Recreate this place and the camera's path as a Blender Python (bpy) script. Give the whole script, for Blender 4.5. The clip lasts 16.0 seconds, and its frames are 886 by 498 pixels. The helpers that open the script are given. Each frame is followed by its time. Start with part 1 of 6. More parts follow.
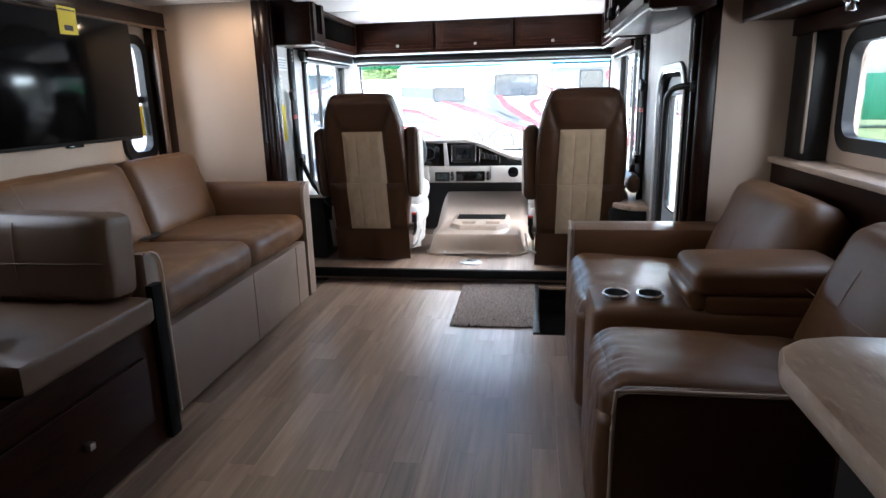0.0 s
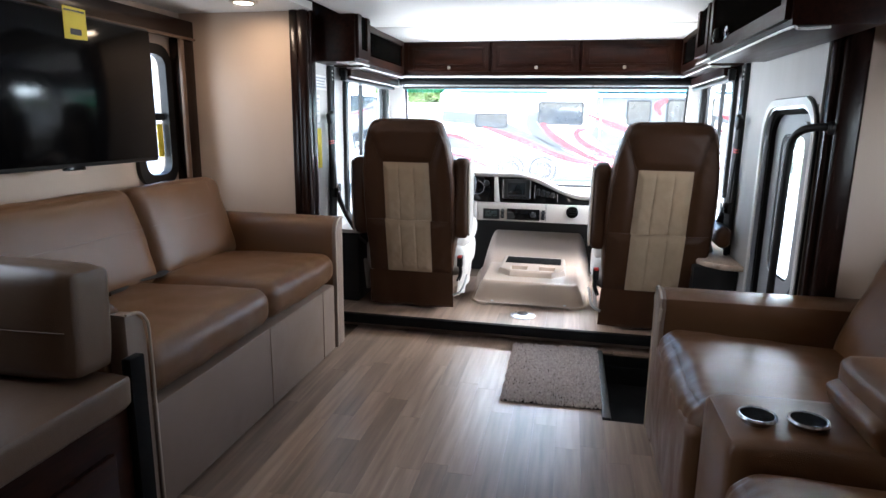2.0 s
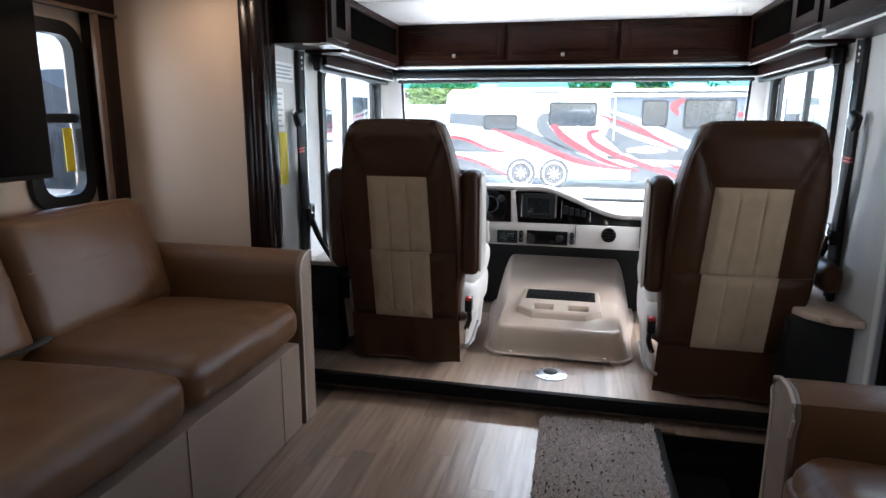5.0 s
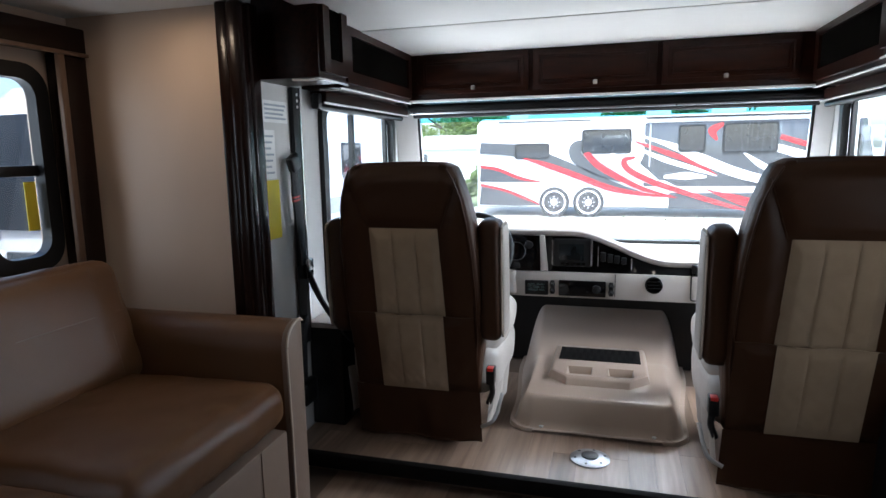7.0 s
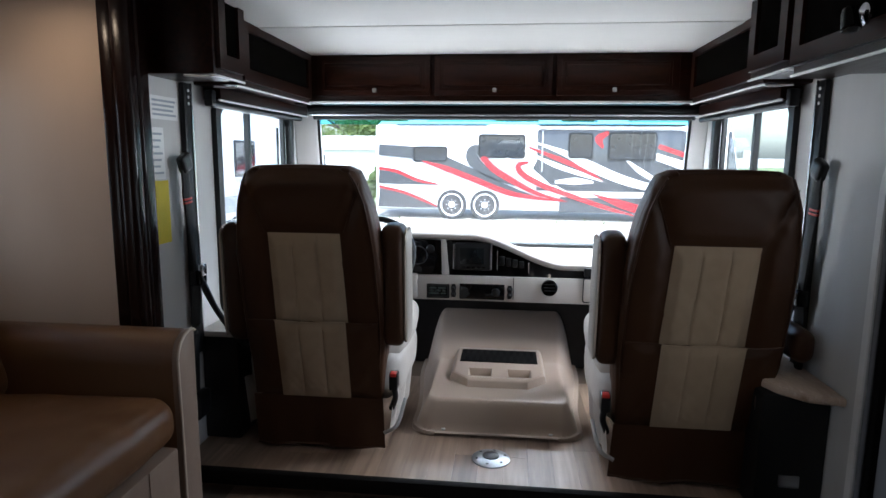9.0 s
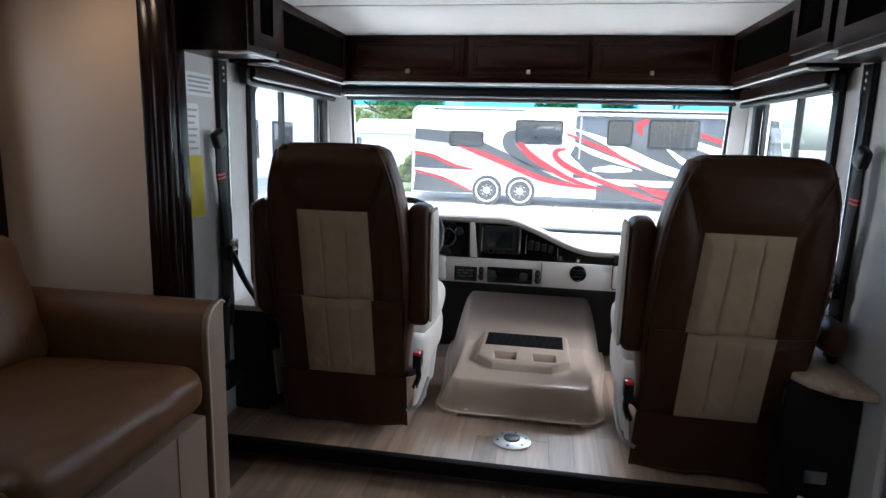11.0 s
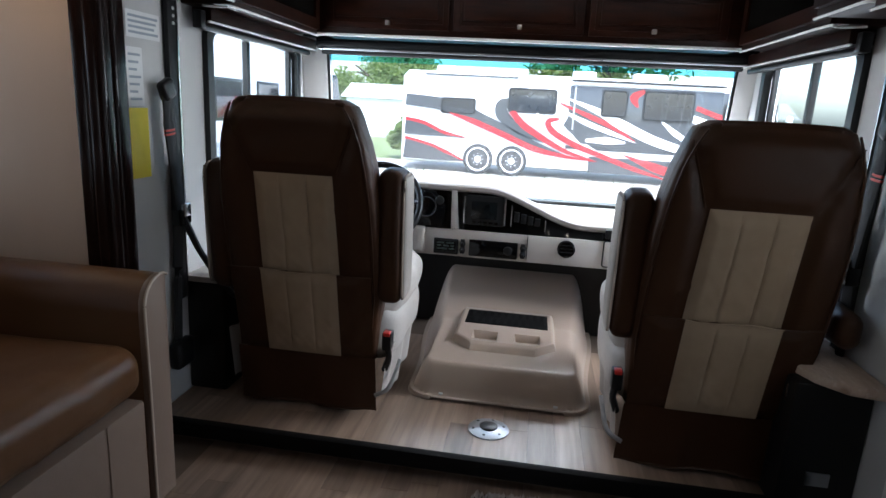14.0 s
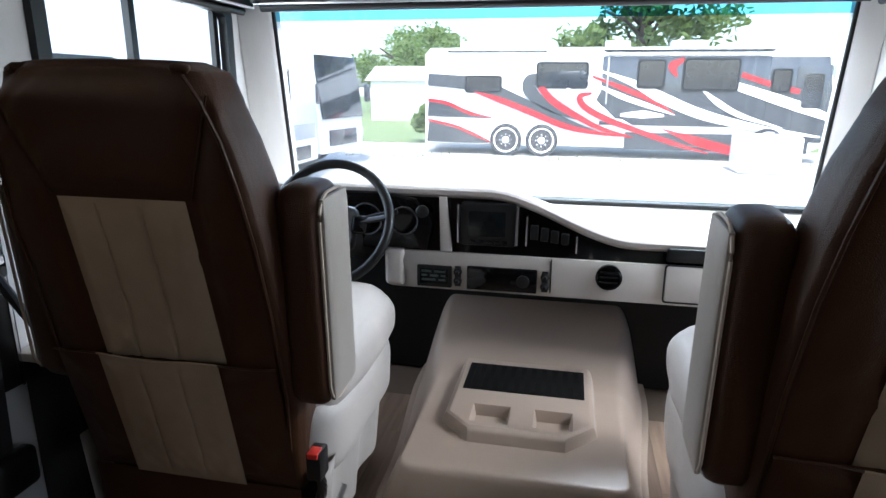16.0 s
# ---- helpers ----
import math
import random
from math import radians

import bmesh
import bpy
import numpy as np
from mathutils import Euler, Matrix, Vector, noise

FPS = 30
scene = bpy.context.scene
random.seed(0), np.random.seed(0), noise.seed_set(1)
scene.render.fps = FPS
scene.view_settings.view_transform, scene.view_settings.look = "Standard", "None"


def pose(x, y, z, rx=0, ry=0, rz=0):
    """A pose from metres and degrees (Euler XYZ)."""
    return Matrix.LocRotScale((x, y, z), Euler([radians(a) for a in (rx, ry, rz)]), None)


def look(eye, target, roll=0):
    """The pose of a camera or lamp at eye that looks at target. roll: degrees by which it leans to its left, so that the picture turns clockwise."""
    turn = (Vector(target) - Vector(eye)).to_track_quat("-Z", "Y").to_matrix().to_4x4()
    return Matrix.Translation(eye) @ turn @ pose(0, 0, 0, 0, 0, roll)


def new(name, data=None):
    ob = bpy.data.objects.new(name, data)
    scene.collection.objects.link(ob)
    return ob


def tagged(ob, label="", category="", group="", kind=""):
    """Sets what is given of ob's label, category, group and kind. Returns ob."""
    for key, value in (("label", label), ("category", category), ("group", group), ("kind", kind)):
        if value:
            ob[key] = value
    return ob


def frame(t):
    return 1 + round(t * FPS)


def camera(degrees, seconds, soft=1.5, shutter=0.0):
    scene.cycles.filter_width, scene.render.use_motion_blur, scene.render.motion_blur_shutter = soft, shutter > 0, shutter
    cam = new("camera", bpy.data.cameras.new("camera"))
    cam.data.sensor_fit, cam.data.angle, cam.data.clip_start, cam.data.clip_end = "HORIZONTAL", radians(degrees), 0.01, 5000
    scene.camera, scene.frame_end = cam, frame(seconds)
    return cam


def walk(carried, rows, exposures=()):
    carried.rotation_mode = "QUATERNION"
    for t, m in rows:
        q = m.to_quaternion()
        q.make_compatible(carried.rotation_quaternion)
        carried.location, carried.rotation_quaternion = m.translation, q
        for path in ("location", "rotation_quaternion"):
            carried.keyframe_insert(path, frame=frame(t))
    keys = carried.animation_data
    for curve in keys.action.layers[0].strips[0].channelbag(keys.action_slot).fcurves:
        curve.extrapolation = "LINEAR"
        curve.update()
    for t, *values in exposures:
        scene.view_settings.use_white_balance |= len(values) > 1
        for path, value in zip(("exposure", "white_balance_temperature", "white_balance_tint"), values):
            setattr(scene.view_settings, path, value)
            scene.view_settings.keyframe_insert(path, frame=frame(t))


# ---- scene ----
cam = camera(72.2, 16.0)
PATH = [
    (0, (0.155, -0.128, 1.252), (-0.135, 1.79, 0.767), -1.4),
    (0.5, (0.141, 0.009, 1.275), (-0.315, 1.88, 0.735), -0.5),
    (1, (0.137, 0.112, 1.271), (-0.434, 1.967, 0.791), 0.0),
    (1.5, (0.08, 0.23, 1.26), (-0.526, 2.072, 0.771), 0.4),
    (2, (-0.032, 0.411, 1.276), (-0.429, 2.328, 0.865), 0.8),
    (2.5, (-0.101, 0.532, 1.264), (-0.418, 2.466, 0.861), 0.5),
    (3, (-0.133, 0.683, 1.265), (-0.616, 2.578, 0.845), -0.8),
    (3.5, (-0.137, 0.852, 1.27), (-0.751, 2.713, 0.872), 0.3),
    (4, (-0.109, 0.979, 1.256), (-0.687, 2.848, 0.84), 1.1),
    (4.2, (-0.124, 1.048, 1.255), (-0.598, 2.941, 0.818), 1.9),
    (6.3, (-0.231, 1.585, 1.317), (-0.646, 3.511, 0.975), -0.1),
    (6.5, (-0.225, 1.631, 1.321), (-0.675, 3.549, 0.982), -0.5),
    (7, (-0.211, 1.714, 1.318), (-0.748, 3.616, 1.007), -1.0),
    (7.5, (-0.196, 1.749, 1.314), (-0.688, 3.661, 0.995), -0.5),
    (8, (-0.207, 1.742, 1.326), (-0.535, 3.69, 1.016), 0.0),
    (8.5, (-0.24, 1.726, 1.328), (-0.489, 3.689, 1.031), 0.3),
    (9, (-0.232, 1.72, 1.331), (-0.441, 3.685, 1.023), 0.5),
    (11.5, (-0.194, 1.717, 1.313), (-0.525, 3.656, 0.953), 1.7),
    (12, (-0.189, 1.699, 1.324), (-0.476, 3.65, 0.989), 2.6),
    (12.5, (-0.19, 1.692, 1.32), (-0.487, 3.642, 0.989), 2.7),
    (13, (-0.171, 1.716, 1.313), (-0.548, 3.649, 0.966), 2.6),
    (13.5, (-0.167, 1.781, 1.307), (-0.562, 3.703, 0.921), 2.4),
    (14, (-0.183, 1.956, 1.283), (-0.462, 3.883, 0.827), 3.1),
    (14.5, (-0.229, 2.184, 1.285), (-0.446, 4.105, 0.773), 2.3),
    (15, (-0.204, 2.386, 1.258), (-0.401, 4.295, 0.696), 2.1),
    (15.5, (-0.155, 2.641, 1.28), (-0.444, 4.538, 0.715), 0.9),
    (16, (-0.159, 2.902, 1.246), (-0.545, 4.795, 0.73), 0.4),
]
walk(cam, [(t, look(eye, target, roll)) for t, eye, target, roll in PATH],
     exposures=[(0.0, 3.8), (4.0, 3.45), (6.5, 2.55), (9.0, 2.25), (13.0, 2.25), (16.0, 2.2)])

# ---- world, sun and lamps ----
GROUND = -0.95
world = bpy.data.worlds.new("world")
scene.world = world
world.use_nodes = True
wn = world.node_tree.nodes
sky = wn.new("ShaderNodeTexSky")
sky.sky_type = "NISHITA"
sky.sun_disc = False
sky.sun_elevation = radians(57)
sky.sun_rotation = radians(174)
sky.air_density, sky.dust_density = 1.0, 3.0
wn["Background"].inputs["Strength"].default_value = 0.15
world.node_tree.links.new(sky.outputs[0], wn["Background"].inputs["Color"])
sun = new("sun", bpy.data.lights.new("sun", "SUN"))
sun.data.energy, sun.data.angle, sun.data.color = 1.5, radians(1.0), (1.0, 0.96, 0.9)
scene.view_settings.use_white_balance = True
scene.view_settings.white_balance_temperature = 6050
sun.matrix_world = look((1.0, -9.0, 14.0), (0, 0, 0))


def sky_lamp(name, x, y, z, aim, w, h, watts, col=(0.93, 0.97, 1.0)):
    """An area lamp added outside a window to stand in for open-sky daylight."""
    la = bpy.data.lights.new(name, "AREA")
    la.shape, la.size, la.size_y, la.energy, la.color = "RECTANGLE", w, h, watts, col
    ob = new(name, la)
    ob.matrix_world = look((x, y, z), aim)
    return ob


sky_lamp("windshield_daylight", -0.3, 6.0, 2.15, (-0.3, 4.3, 0.5), 2.2, 0.7, 60.0)
sky_lamp("left_window_daylight", -1.75, 4.77, 1.15, (0.0, 4.6, 0.55), 0.85, 0.8, 3.5)
sky_lamp("slide_window_daylight", -2.345, 1.84, 1.28, (0.3, 3.3, 0.7), 0.8, 0.65, 1.4)
sky_lamp("right_window_daylight", 1.35, 4.70, 1.62, (0.35, 4.2, 0.5), 0.85, 0.8, 18.0)
sky_lamp("door_window_daylight", 1.03, 3.295, 1.02, (0.35, 3.75, 0.7), 0.27, 0.6, 0.5)
sky_lamp("recliner_window_daylight", 1.53, 2.09, 1.28, (0.2, 1.9, 0.2), 0.95, 0.38, 0.6)
sky_lamp("sofa_window_daylight", -2.37, 3.40, 1.29, (-1.75, 3.72, 1.1), 0.24, 0.64, 0.35)


# ---- materials ----
def mix_nodes(nt, fac, a, b):
    n = nt.nodes.new("ShaderNodeMix")
    n.data_type = "RGBA"
    n.inputs["A"].default_value = (*a, 1) if not hasattr(a, "links") else (0, 0, 0, 1)
    n.inputs["B"].default_value = (*b, 1) if not hasattr(b, "links") else (0, 0, 0, 1)
    nt.links.new(fac, n.inputs["Factor"])
    if hasattr(a, "links"):
        nt.links.new(a, n.inputs["A"])
    if hasattr(b, "links"):
        nt.links.new(b, n.inputs["B"])
    return n.outputs["Result"]


def ramp(nt, fac, lo, hi):
    n = nt.nodes.new("ShaderNodeMapRange")
    n.inputs["From Min"].default_value, n.inputs["From Max"].default_value = lo, hi
    nt.links.new(fac, n.inputs["Value"])
    return n.outputs["Result"]


def noise_tex(nt, scale, detail=4.0, stretch=(1, 1, 1), space="Object", rough=0.55):
    co = nt.nodes.new("ShaderNodeTexCoord")
    mp = nt.nodes.new("ShaderNodeMapping")
    mp.inputs["Scale"].default_value = stretch
    nt.links.new(co.outputs[space], mp.inputs["Vector"])
    n = nt.nodes.new("ShaderNodeTexNoise")
    n.inputs["Scale"].default_value, n.inputs["Detail"].default_value = scale, detail
    n.inputs["Roughness"].default_value = rough
    nt.links.new(mp.outputs[0], n.inputs["Vector"])
    return n.outputs["Fac"]


def material(name, col, rough=0.5, metal=0.0, spots=None, spot_scale=4.0, grain=0.0, grain_scale=200.0, stretch=(1, 1, 1), coat=0.0, rough_var=0.08, spec=0.5):
    """A surface with broad patches of colour, fine grain in the bump and uneven gloss."""
    m = bpy.data.materials.new(name)
    m.use_nodes = True
    nt = m.node_tree
    b = nt.nodes["Principled BSDF"]
    b.inputs["Roughness"].default_value, b.inputs["Metallic"].default_value = rough, metal
    b.inputs["Coat Weight"].default_value = coat
    b.inputs["Coat Roughness"].default_value = 0.12
    b.inputs["Specular IOR Level"].default_value = spec
    other = spots or tuple(c * 0.86 for c in col)
    big = ramp(nt, noise_tex(nt, spot_scale, 5, stretch), 0.35, 0.68)
    nt.links.new(mix_nodes(nt, big, col, other), b.inputs["Base Color"])
    r = nt.nodes.new("ShaderNodeMapRange")
    r.inputs["To Min"].default_value, r.inputs["To Max"].default_value = max(0.02, rough - rough_var), min(1, rough + rough_var)
    nt.links.new(noise_tex(nt, spot_scale * 3.1, 4, stretch), r.inputs["Value"])
    nt.links.new(r.outputs[0], b.inputs["Roughness"])
    if grain:
        bump = nt.nodes.new("ShaderNodeBump")
        bump.inputs["Strength"].default_value, bump.inputs["Distance"].default_value = grain, 0.002
        nt.links.new(noise_tex(nt, grain_scale, 3, stretch), bump.inputs["Height"])
        nt.links.new(bump.outputs[0], b.inputs["Normal"])
    return m


def leather(name, col, rough=0.42, spec=0.42):
    m = material(name, col, rough, spots=tuple(c * 0.9 for c in col), spot_scale=3.0, spec=spec)
    nt = m.node_tree
    b = nt.nodes["Principled BSDF"]
    co = nt.nodes.new("ShaderNodeTexCoord")
    v = nt.nodes.new("ShaderNodeTexVoronoi")
    v.feature = "DISTANCE_TO_EDGE"
    v.inputs["Scale"].default_value = 260
    nt.links.new(co.outputs["Object"], v.inputs["Vector"])
    add = nt.nodes.new("ShaderNodeMath")
    add.operation = "MULTIPLY_ADD"
    add.inputs[1].default_value = 0.35
    nt.links.new(v.outputs["Distance"], add.inputs[0])
    nt.links.new(noise_tex(nt, 9.0, 1.5), add.inputs[2])
    bump = nt.nodes.new("ShaderNodeBump")
    bump.inputs["Strength"].default_value, bump.inputs["Distance"].default_value = 0.35, 0.008
    nt.links.new(add.outputs[0], bump.inputs["Height"])
    nt.links.new(bump.outputs[0], b.inputs["Normal"])
    return m


def wood(name, dark, light, rough, stretch=(14, 1.2, 14), per_piece=False, grain=0.15, coat=0.0, spec=0.26, sheen_var=0.06, detail=7):
    m = bpy.data.materials.new(name)
    m.use_nodes = True
    nt = m.node_tree
    b = nt.nodes["Principled BSDF"]
    b.inputs["Coat Weight"].default_value = coat
    b.inputs["Coat Roughness"].default_value = 0.15
    b.inputs["Specular IOR Level"].default_value = spec
    fine = noise_tex(nt, 7.0, detail, stretch, rough=0.65 if detail > 5 else 0.5)
    wide = noise_tex(nt, 1.3, 4, stretch)
    if per_piece:
        info = nt.nodes.new("ShaderNodeObjectInfo")
        for n in [n for n in nt.nodes if n.type == "MAPPING"]:
            mul = nt.nodes.new("ShaderNodeMath")
            mul.operation = "MULTIPLY"
            mul.inputs[1].default_value = 40.0
            nt.links.new(info.outputs["Random"], mul.inputs[0])
            comb = nt.nodes.new("ShaderNodeCombineXYZ")
            for k in range(3):
                nt.links.new(mul.outputs[0], comb.inputs[k])
            nt.links.new(comb.outputs[0], n.inputs["Location"])
    base = mix_nodes(nt, ramp(nt, fine, 0.28, 0.74) if per_piece else ramp(nt, fine, 0.32, 0.7), dark, light)
    mid = tuple((x + y) / 2 for x, y in zip(dark, light))
    base = mix_nodes(nt, ramp(nt, wide, 0.5, 1.0), base, mid)
    if per_piece:
        tone = nt.nodes.new("ShaderNodeHueSaturation")
        mr = nt.nodes.new("ShaderNodeMapRange")
        mr.inputs["To Min"].default_value, mr.inputs["To Max"].default_value = 0.73, 1.25
        nt.links.new(info.outputs["Random"], mr.inputs["Value"])
        nt.links.new(mr.outputs[0], tone.inputs["Value"])
        nt.links.new(base, tone.inputs["Color"])
        base = tone.outputs[0]
    nt.links.new(base, b.inputs["Base Color"])
    r = nt.nodes.new("ShaderNodeMapRange")
    r.inputs["To Min"].default_value, r.inputs["To Max"].default_value = rough - sheen_var, rough + sheen_var * 1.6
    nt.links.new(fine, r.inputs["Value"])
    nt.links.new(r.outputs[0], b.inputs["Roughness"])
    bump = nt.nodes.new("ShaderNodeBump")
    bump.inputs["Strength"].default_value, bump.inputs["Distance"].default_value = grain, 0.001
    nt.links.new(fine, bump.inputs["Height"])
    nt.links.new(bump.outputs[0], b.inputs["Normal"])
    return m


def marble(name):
    m = bpy.data.materials.new(name)
    m.use_nodes = True
    nt = m.node_tree
    b = nt.nodes["Principled BSDF"]
    b.inputs["Roughness"].default_value = 0.28
    veins = noise_tex(nt, 3.0, 8, (5.0, 1.2, 3.0), rough=0.68)
    fleck = noise_tex(nt, 30.0, 6, (2.5, 1, 2))
    c = mix_nodes(nt, ramp(nt, veins, 0.36, 0.62), (0.56, 0.44, 0.345), (0.38, 0.272, 0.205))
    c = mix_nodes(nt, ramp(nt, veins, 0.58, 0.70), c, (0.22, 0.12, 0.06))
    c = mix_nodes(nt, ramp(nt, fleck, 0.55, 0.85), c, (0.64, 0.54, 0.46))
    nt.links.new(c, b.inputs["Base Color"])
    return m


def glass(name, tint=(0.9, 0.95, 0.97), rough=0.0, veil=0.0):
    """Thin pane: clear, with a little mirror gloss that grows to the edge and a haze imitating glare."""
    m = bpy.data.materials.new(name)
    m.use_nodes = True
    nt = m.node_tree
    nt.nodes.remove(nt.nodes["Principled BSDF"])
    tr = nt.nodes.new("ShaderNodeBsdfTransparent")
    tr.inputs["Color"].default_value = (*tint, 1)
    gl = nt.nodes.new("ShaderNodeBsdfGlossy")
    gl.inputs["Roughness"].default_value = rough
    lw = nt.nodes.new("ShaderNodeLayerWeight")
    lw.inputs["Blend"].default_value = 0.5
    pw = nt.nodes.new("ShaderNodeMath")
    pw.operation = "POWER"
    pw.inputs[1].default_value = 4.0
    nt.links.new(lw.outputs["Facing"], pw.inputs[0])
    fr = nt.nodes.new("ShaderNodeMapRange")
    fr.inputs["To Min"].default_value, fr.inputs["To Max"].default_value = 0.03, 0.5
    nt.links.new(pw.outputs[0], fr.inputs["Value"])
    mx = nt.nodes.new("ShaderNodeMixShader")
    nt.links.new(fr.outputs[0], mx.inputs[0])
    nt.links.new(tr.outputs[0], mx.inputs[1])
    nt.links.new(gl.outputs[0], mx.inputs[2])
    last = mx
    if veil:
        haze = nt.nodes.new("ShaderNodeBsdfTranslucent")
        haze.inputs["Color"].default_value = (0.86, 0.9, 0.92, 1)
        last = nt.nodes.new("ShaderNodeMixShader")
        last.inputs[0].default_value = veil
        nt.links.new(mx.outputs[0], last.inputs[1])
        nt.links.new(haze.outputs[0], last.inputs[2])
    nt.links.new(last.outputs[0], nt.nodes["Material Output"].inputs["Surface"])
    return m


def glow(name, col, strength):
    m = bpy.data.materials.new(name)
    m.use_nodes = True
    b = m.node_tree.nodes["Principled BSDF"]
    b.inputs["Base Color"].default_value = (0.9, 0.9, 0.88, 1)
    b.inputs["Emission Color"].default_value = (*col, 1)
    b.inputs["Emission Strength"].default_value = strength
    return m


LEATHER = leather("brown_leather", (0.112, 0.051, 0.0215), 0.35, 0.44)
LEATHER_TAUPE = leather("dinette_leather", (0.112, 0.068, 0.044), 0.38)
LEATHER_GREY = leather("taupe_leather", (0.195, 0.137, 0.103), 0.40)
SEAT_BROWN = leather("dark_brown_vinyl", (0.046, 0.0195, 0.0092), 0.40, 0.20)
SEAT_BEIGE = material("beige_cloth", (0.325, 0.236, 0.155), 0.78, spots=(0.28, 0.2, 0.128), spot_scale=9, grain=0.5, grain_scale=500)
ARM_SIDE = leather("stone_vinyl", (0.30, 0.265, 0.23), 0.48)
SEAT_CREAM = leather("cream_vinyl", (0.42, 0.385, 0.35), 0.45)
PIPING = material("pale_piping", (0.42, 0.34, 0.27), 0.5, grain=0.2)
WALLPAPER = material("cream_wallcover", (0.57, 0.435, 0.335), 0.5, spots=(0.535, 0.405, 0.31), spot_scale=3, grain=0.35, grain_scale=320, stretch=(1, 1, 0.35))
WALL_GREY = material("grey_wallcover", (0.54, 0.53, 0.515), 0.6, spots=(0.49, 0.48, 0.465), spot_scale=6, grain=0.35, grain_scale=300, stretch=(1, 1, 0.2))
CEILING = material("white_ceiling_panel", (0.80, 0.79, 0.76), 0.55, spots=(0.76, 0.75, 0.72), spot_scale=2, grain=0.15, grain_scale=260)
WOOD_DARK = wood("espresso_cherry", (0.007, 0.0028, 0.002), (0.015, 0.0055, 0.0035), 0.22, (9, 9, 1.0))
WOOD_DARK_X = wood("espresso_cherry_rail", (0.010, 0.0032, 0.002), (0.033, 0.0095, 0.0048), 0.30, (1.0, 9, 9), spec=0.16)
WOOD_DARK_Y = wood("espresso_cherry_long", (0.007, 0.0025, 0.0016), (0.024, 0.007, 0.0038), 0.32, (9, 1.0, 9), spec=0.10)
PLANK = wood("walnut_vinyl_plank", (0.158, 0.105, 0.075), (0.325, 0.229, 0.168), 0.36, (5.5, 0.35, 5.5), per_piece=True, grain=0.0, spec=0.66, sheen_var=0.03, detail=5)
JOINT = material("floor_underlay", (0.15, 0.108, 0.08), 0.7)
BLACK = material("black_plastic", (0.008, 0.008, 0.0085), 0.38, spec=0.35, grain=0.15, grain_scale=400)
BLACK_GLOSS = material("gloss_black", (0.004, 0.004, 0.0045), 0.07, rough_var=0.02, spec=0.3)
RUBBER = material("black_rubber", (0.007, 0.0065, 0.0065), 0.75, grain=0.3, grain_scale=150, spec=0.07)
WEBBING = material("belt_webbing", (0.014, 0.014, 0.015), 0.7, grain=0.5, grain_scale=700)
CHROME = material("chrome", (0.62, 0.62, 0.64), 0.24, metal=1.0, rough_var=0.05)
STEEL = material("brushed_steel", (0.55, 0.56, 0.58), 0.3, metal=1.0, rough_var=0.1, grain=0.1)
NICKEL = material("satin_nickel", (0.62, 0.6, 0.57), 0.3, metal=1.0)
WHITE_TRIM = material("white_plastic_rail", (0.78, 0.77, 0.75), 0.35)
DASH = material("cream_dash_plastic", (0.52, 0.48, 0.44), 0.45, spots=(0.49, 0.45, 0.41), grain=0.3, grain_scale=350)
COVER = material("champagne_moulded_plastic", (0.375, 0.292, 0.235), 0.30, spots=(0.365, 0.283, 0.226), spot_scale=0.8, grain=0.02, grain_scale=250, rough_var=0.01, spec=0.6, coat=0.35)
MARBLE = marble("tan_marble")
YELLOW = material("yellow_paper", (0.75, 0.6, 0.03), 0.6)
WHITE_PAPER = material("white_paper", (0.75, 0.75, 0.74), 0.6)
GREY_INK = material("grey_print", (0.32, 0.36, 0.40), 0.6)
RED = material("red_plastic", (0.55, 0.03, 0.02), 0.4)
SCREEN = material("tv_screen", (0.003, 0.003, 0.0035), 0.11, rough_var=0.02, spec=0.10)
LCD = material("lcd_screen", (0.007, 0.009, 0.010), 0.18, rough_var=0.03, spec=0.3)
LCD_PRINT = material("display_print", (0.045, 0.065, 0.06), 0.5)
GLASS = glass("window_glass")
GLASS_TINT = glass("tinted_glass", (0.6, 0.63, 0.65))
GLASS_SHIELD = glass("windshield_glass", veil=0.006)
GLASS_BAND = glass("blue_shade_band", (0.42, 0.78, 0.90))
LAMP = glow("warm_led", (1.0, 0.82, 0.62), 1.6)
EDGE_WOOD = wood("brown_edge_strip", (0.10, 0.06, 0.04), (0.17, 0.105, 0.07), 0.4, (9, 9, 1.0))


# ---- mesh helpers ----
def link(name, bm, mat, smooth=True):
    me = bpy.data.meshes.new(name)
    bm.normal_update()
    bm.to_mesh(me)
    bm.free()
    me.materials.append(mat)
    if smooth:
        me.polygons.foreach_set("use_smooth", [True] * len(me.polygons))
        me.set_sharp_from_angle(angle=radians(38))
    return new(name, me)


def part(name, bm, mat, parent, label=""):
    ob = link(name, bm, mat)
    if parent:
        ob.parent = parent
        ob.matrix_parent_inverse = parent.matrix_basis.inverted()
    if label:
        ob["label"] = label
    return ob


def thing(name, at, label, category, group="", kind=""):
    ob = new(name)
    ob.empty_display_size = 0.05
    ob.matrix_basis = Matrix.Translation(at)
    return tagged(ob, label, category, group, kind)


def fixed(name, bm, mat, label="", category=""):
    return tagged(link(name, bm, mat), label, category, "", "structure")


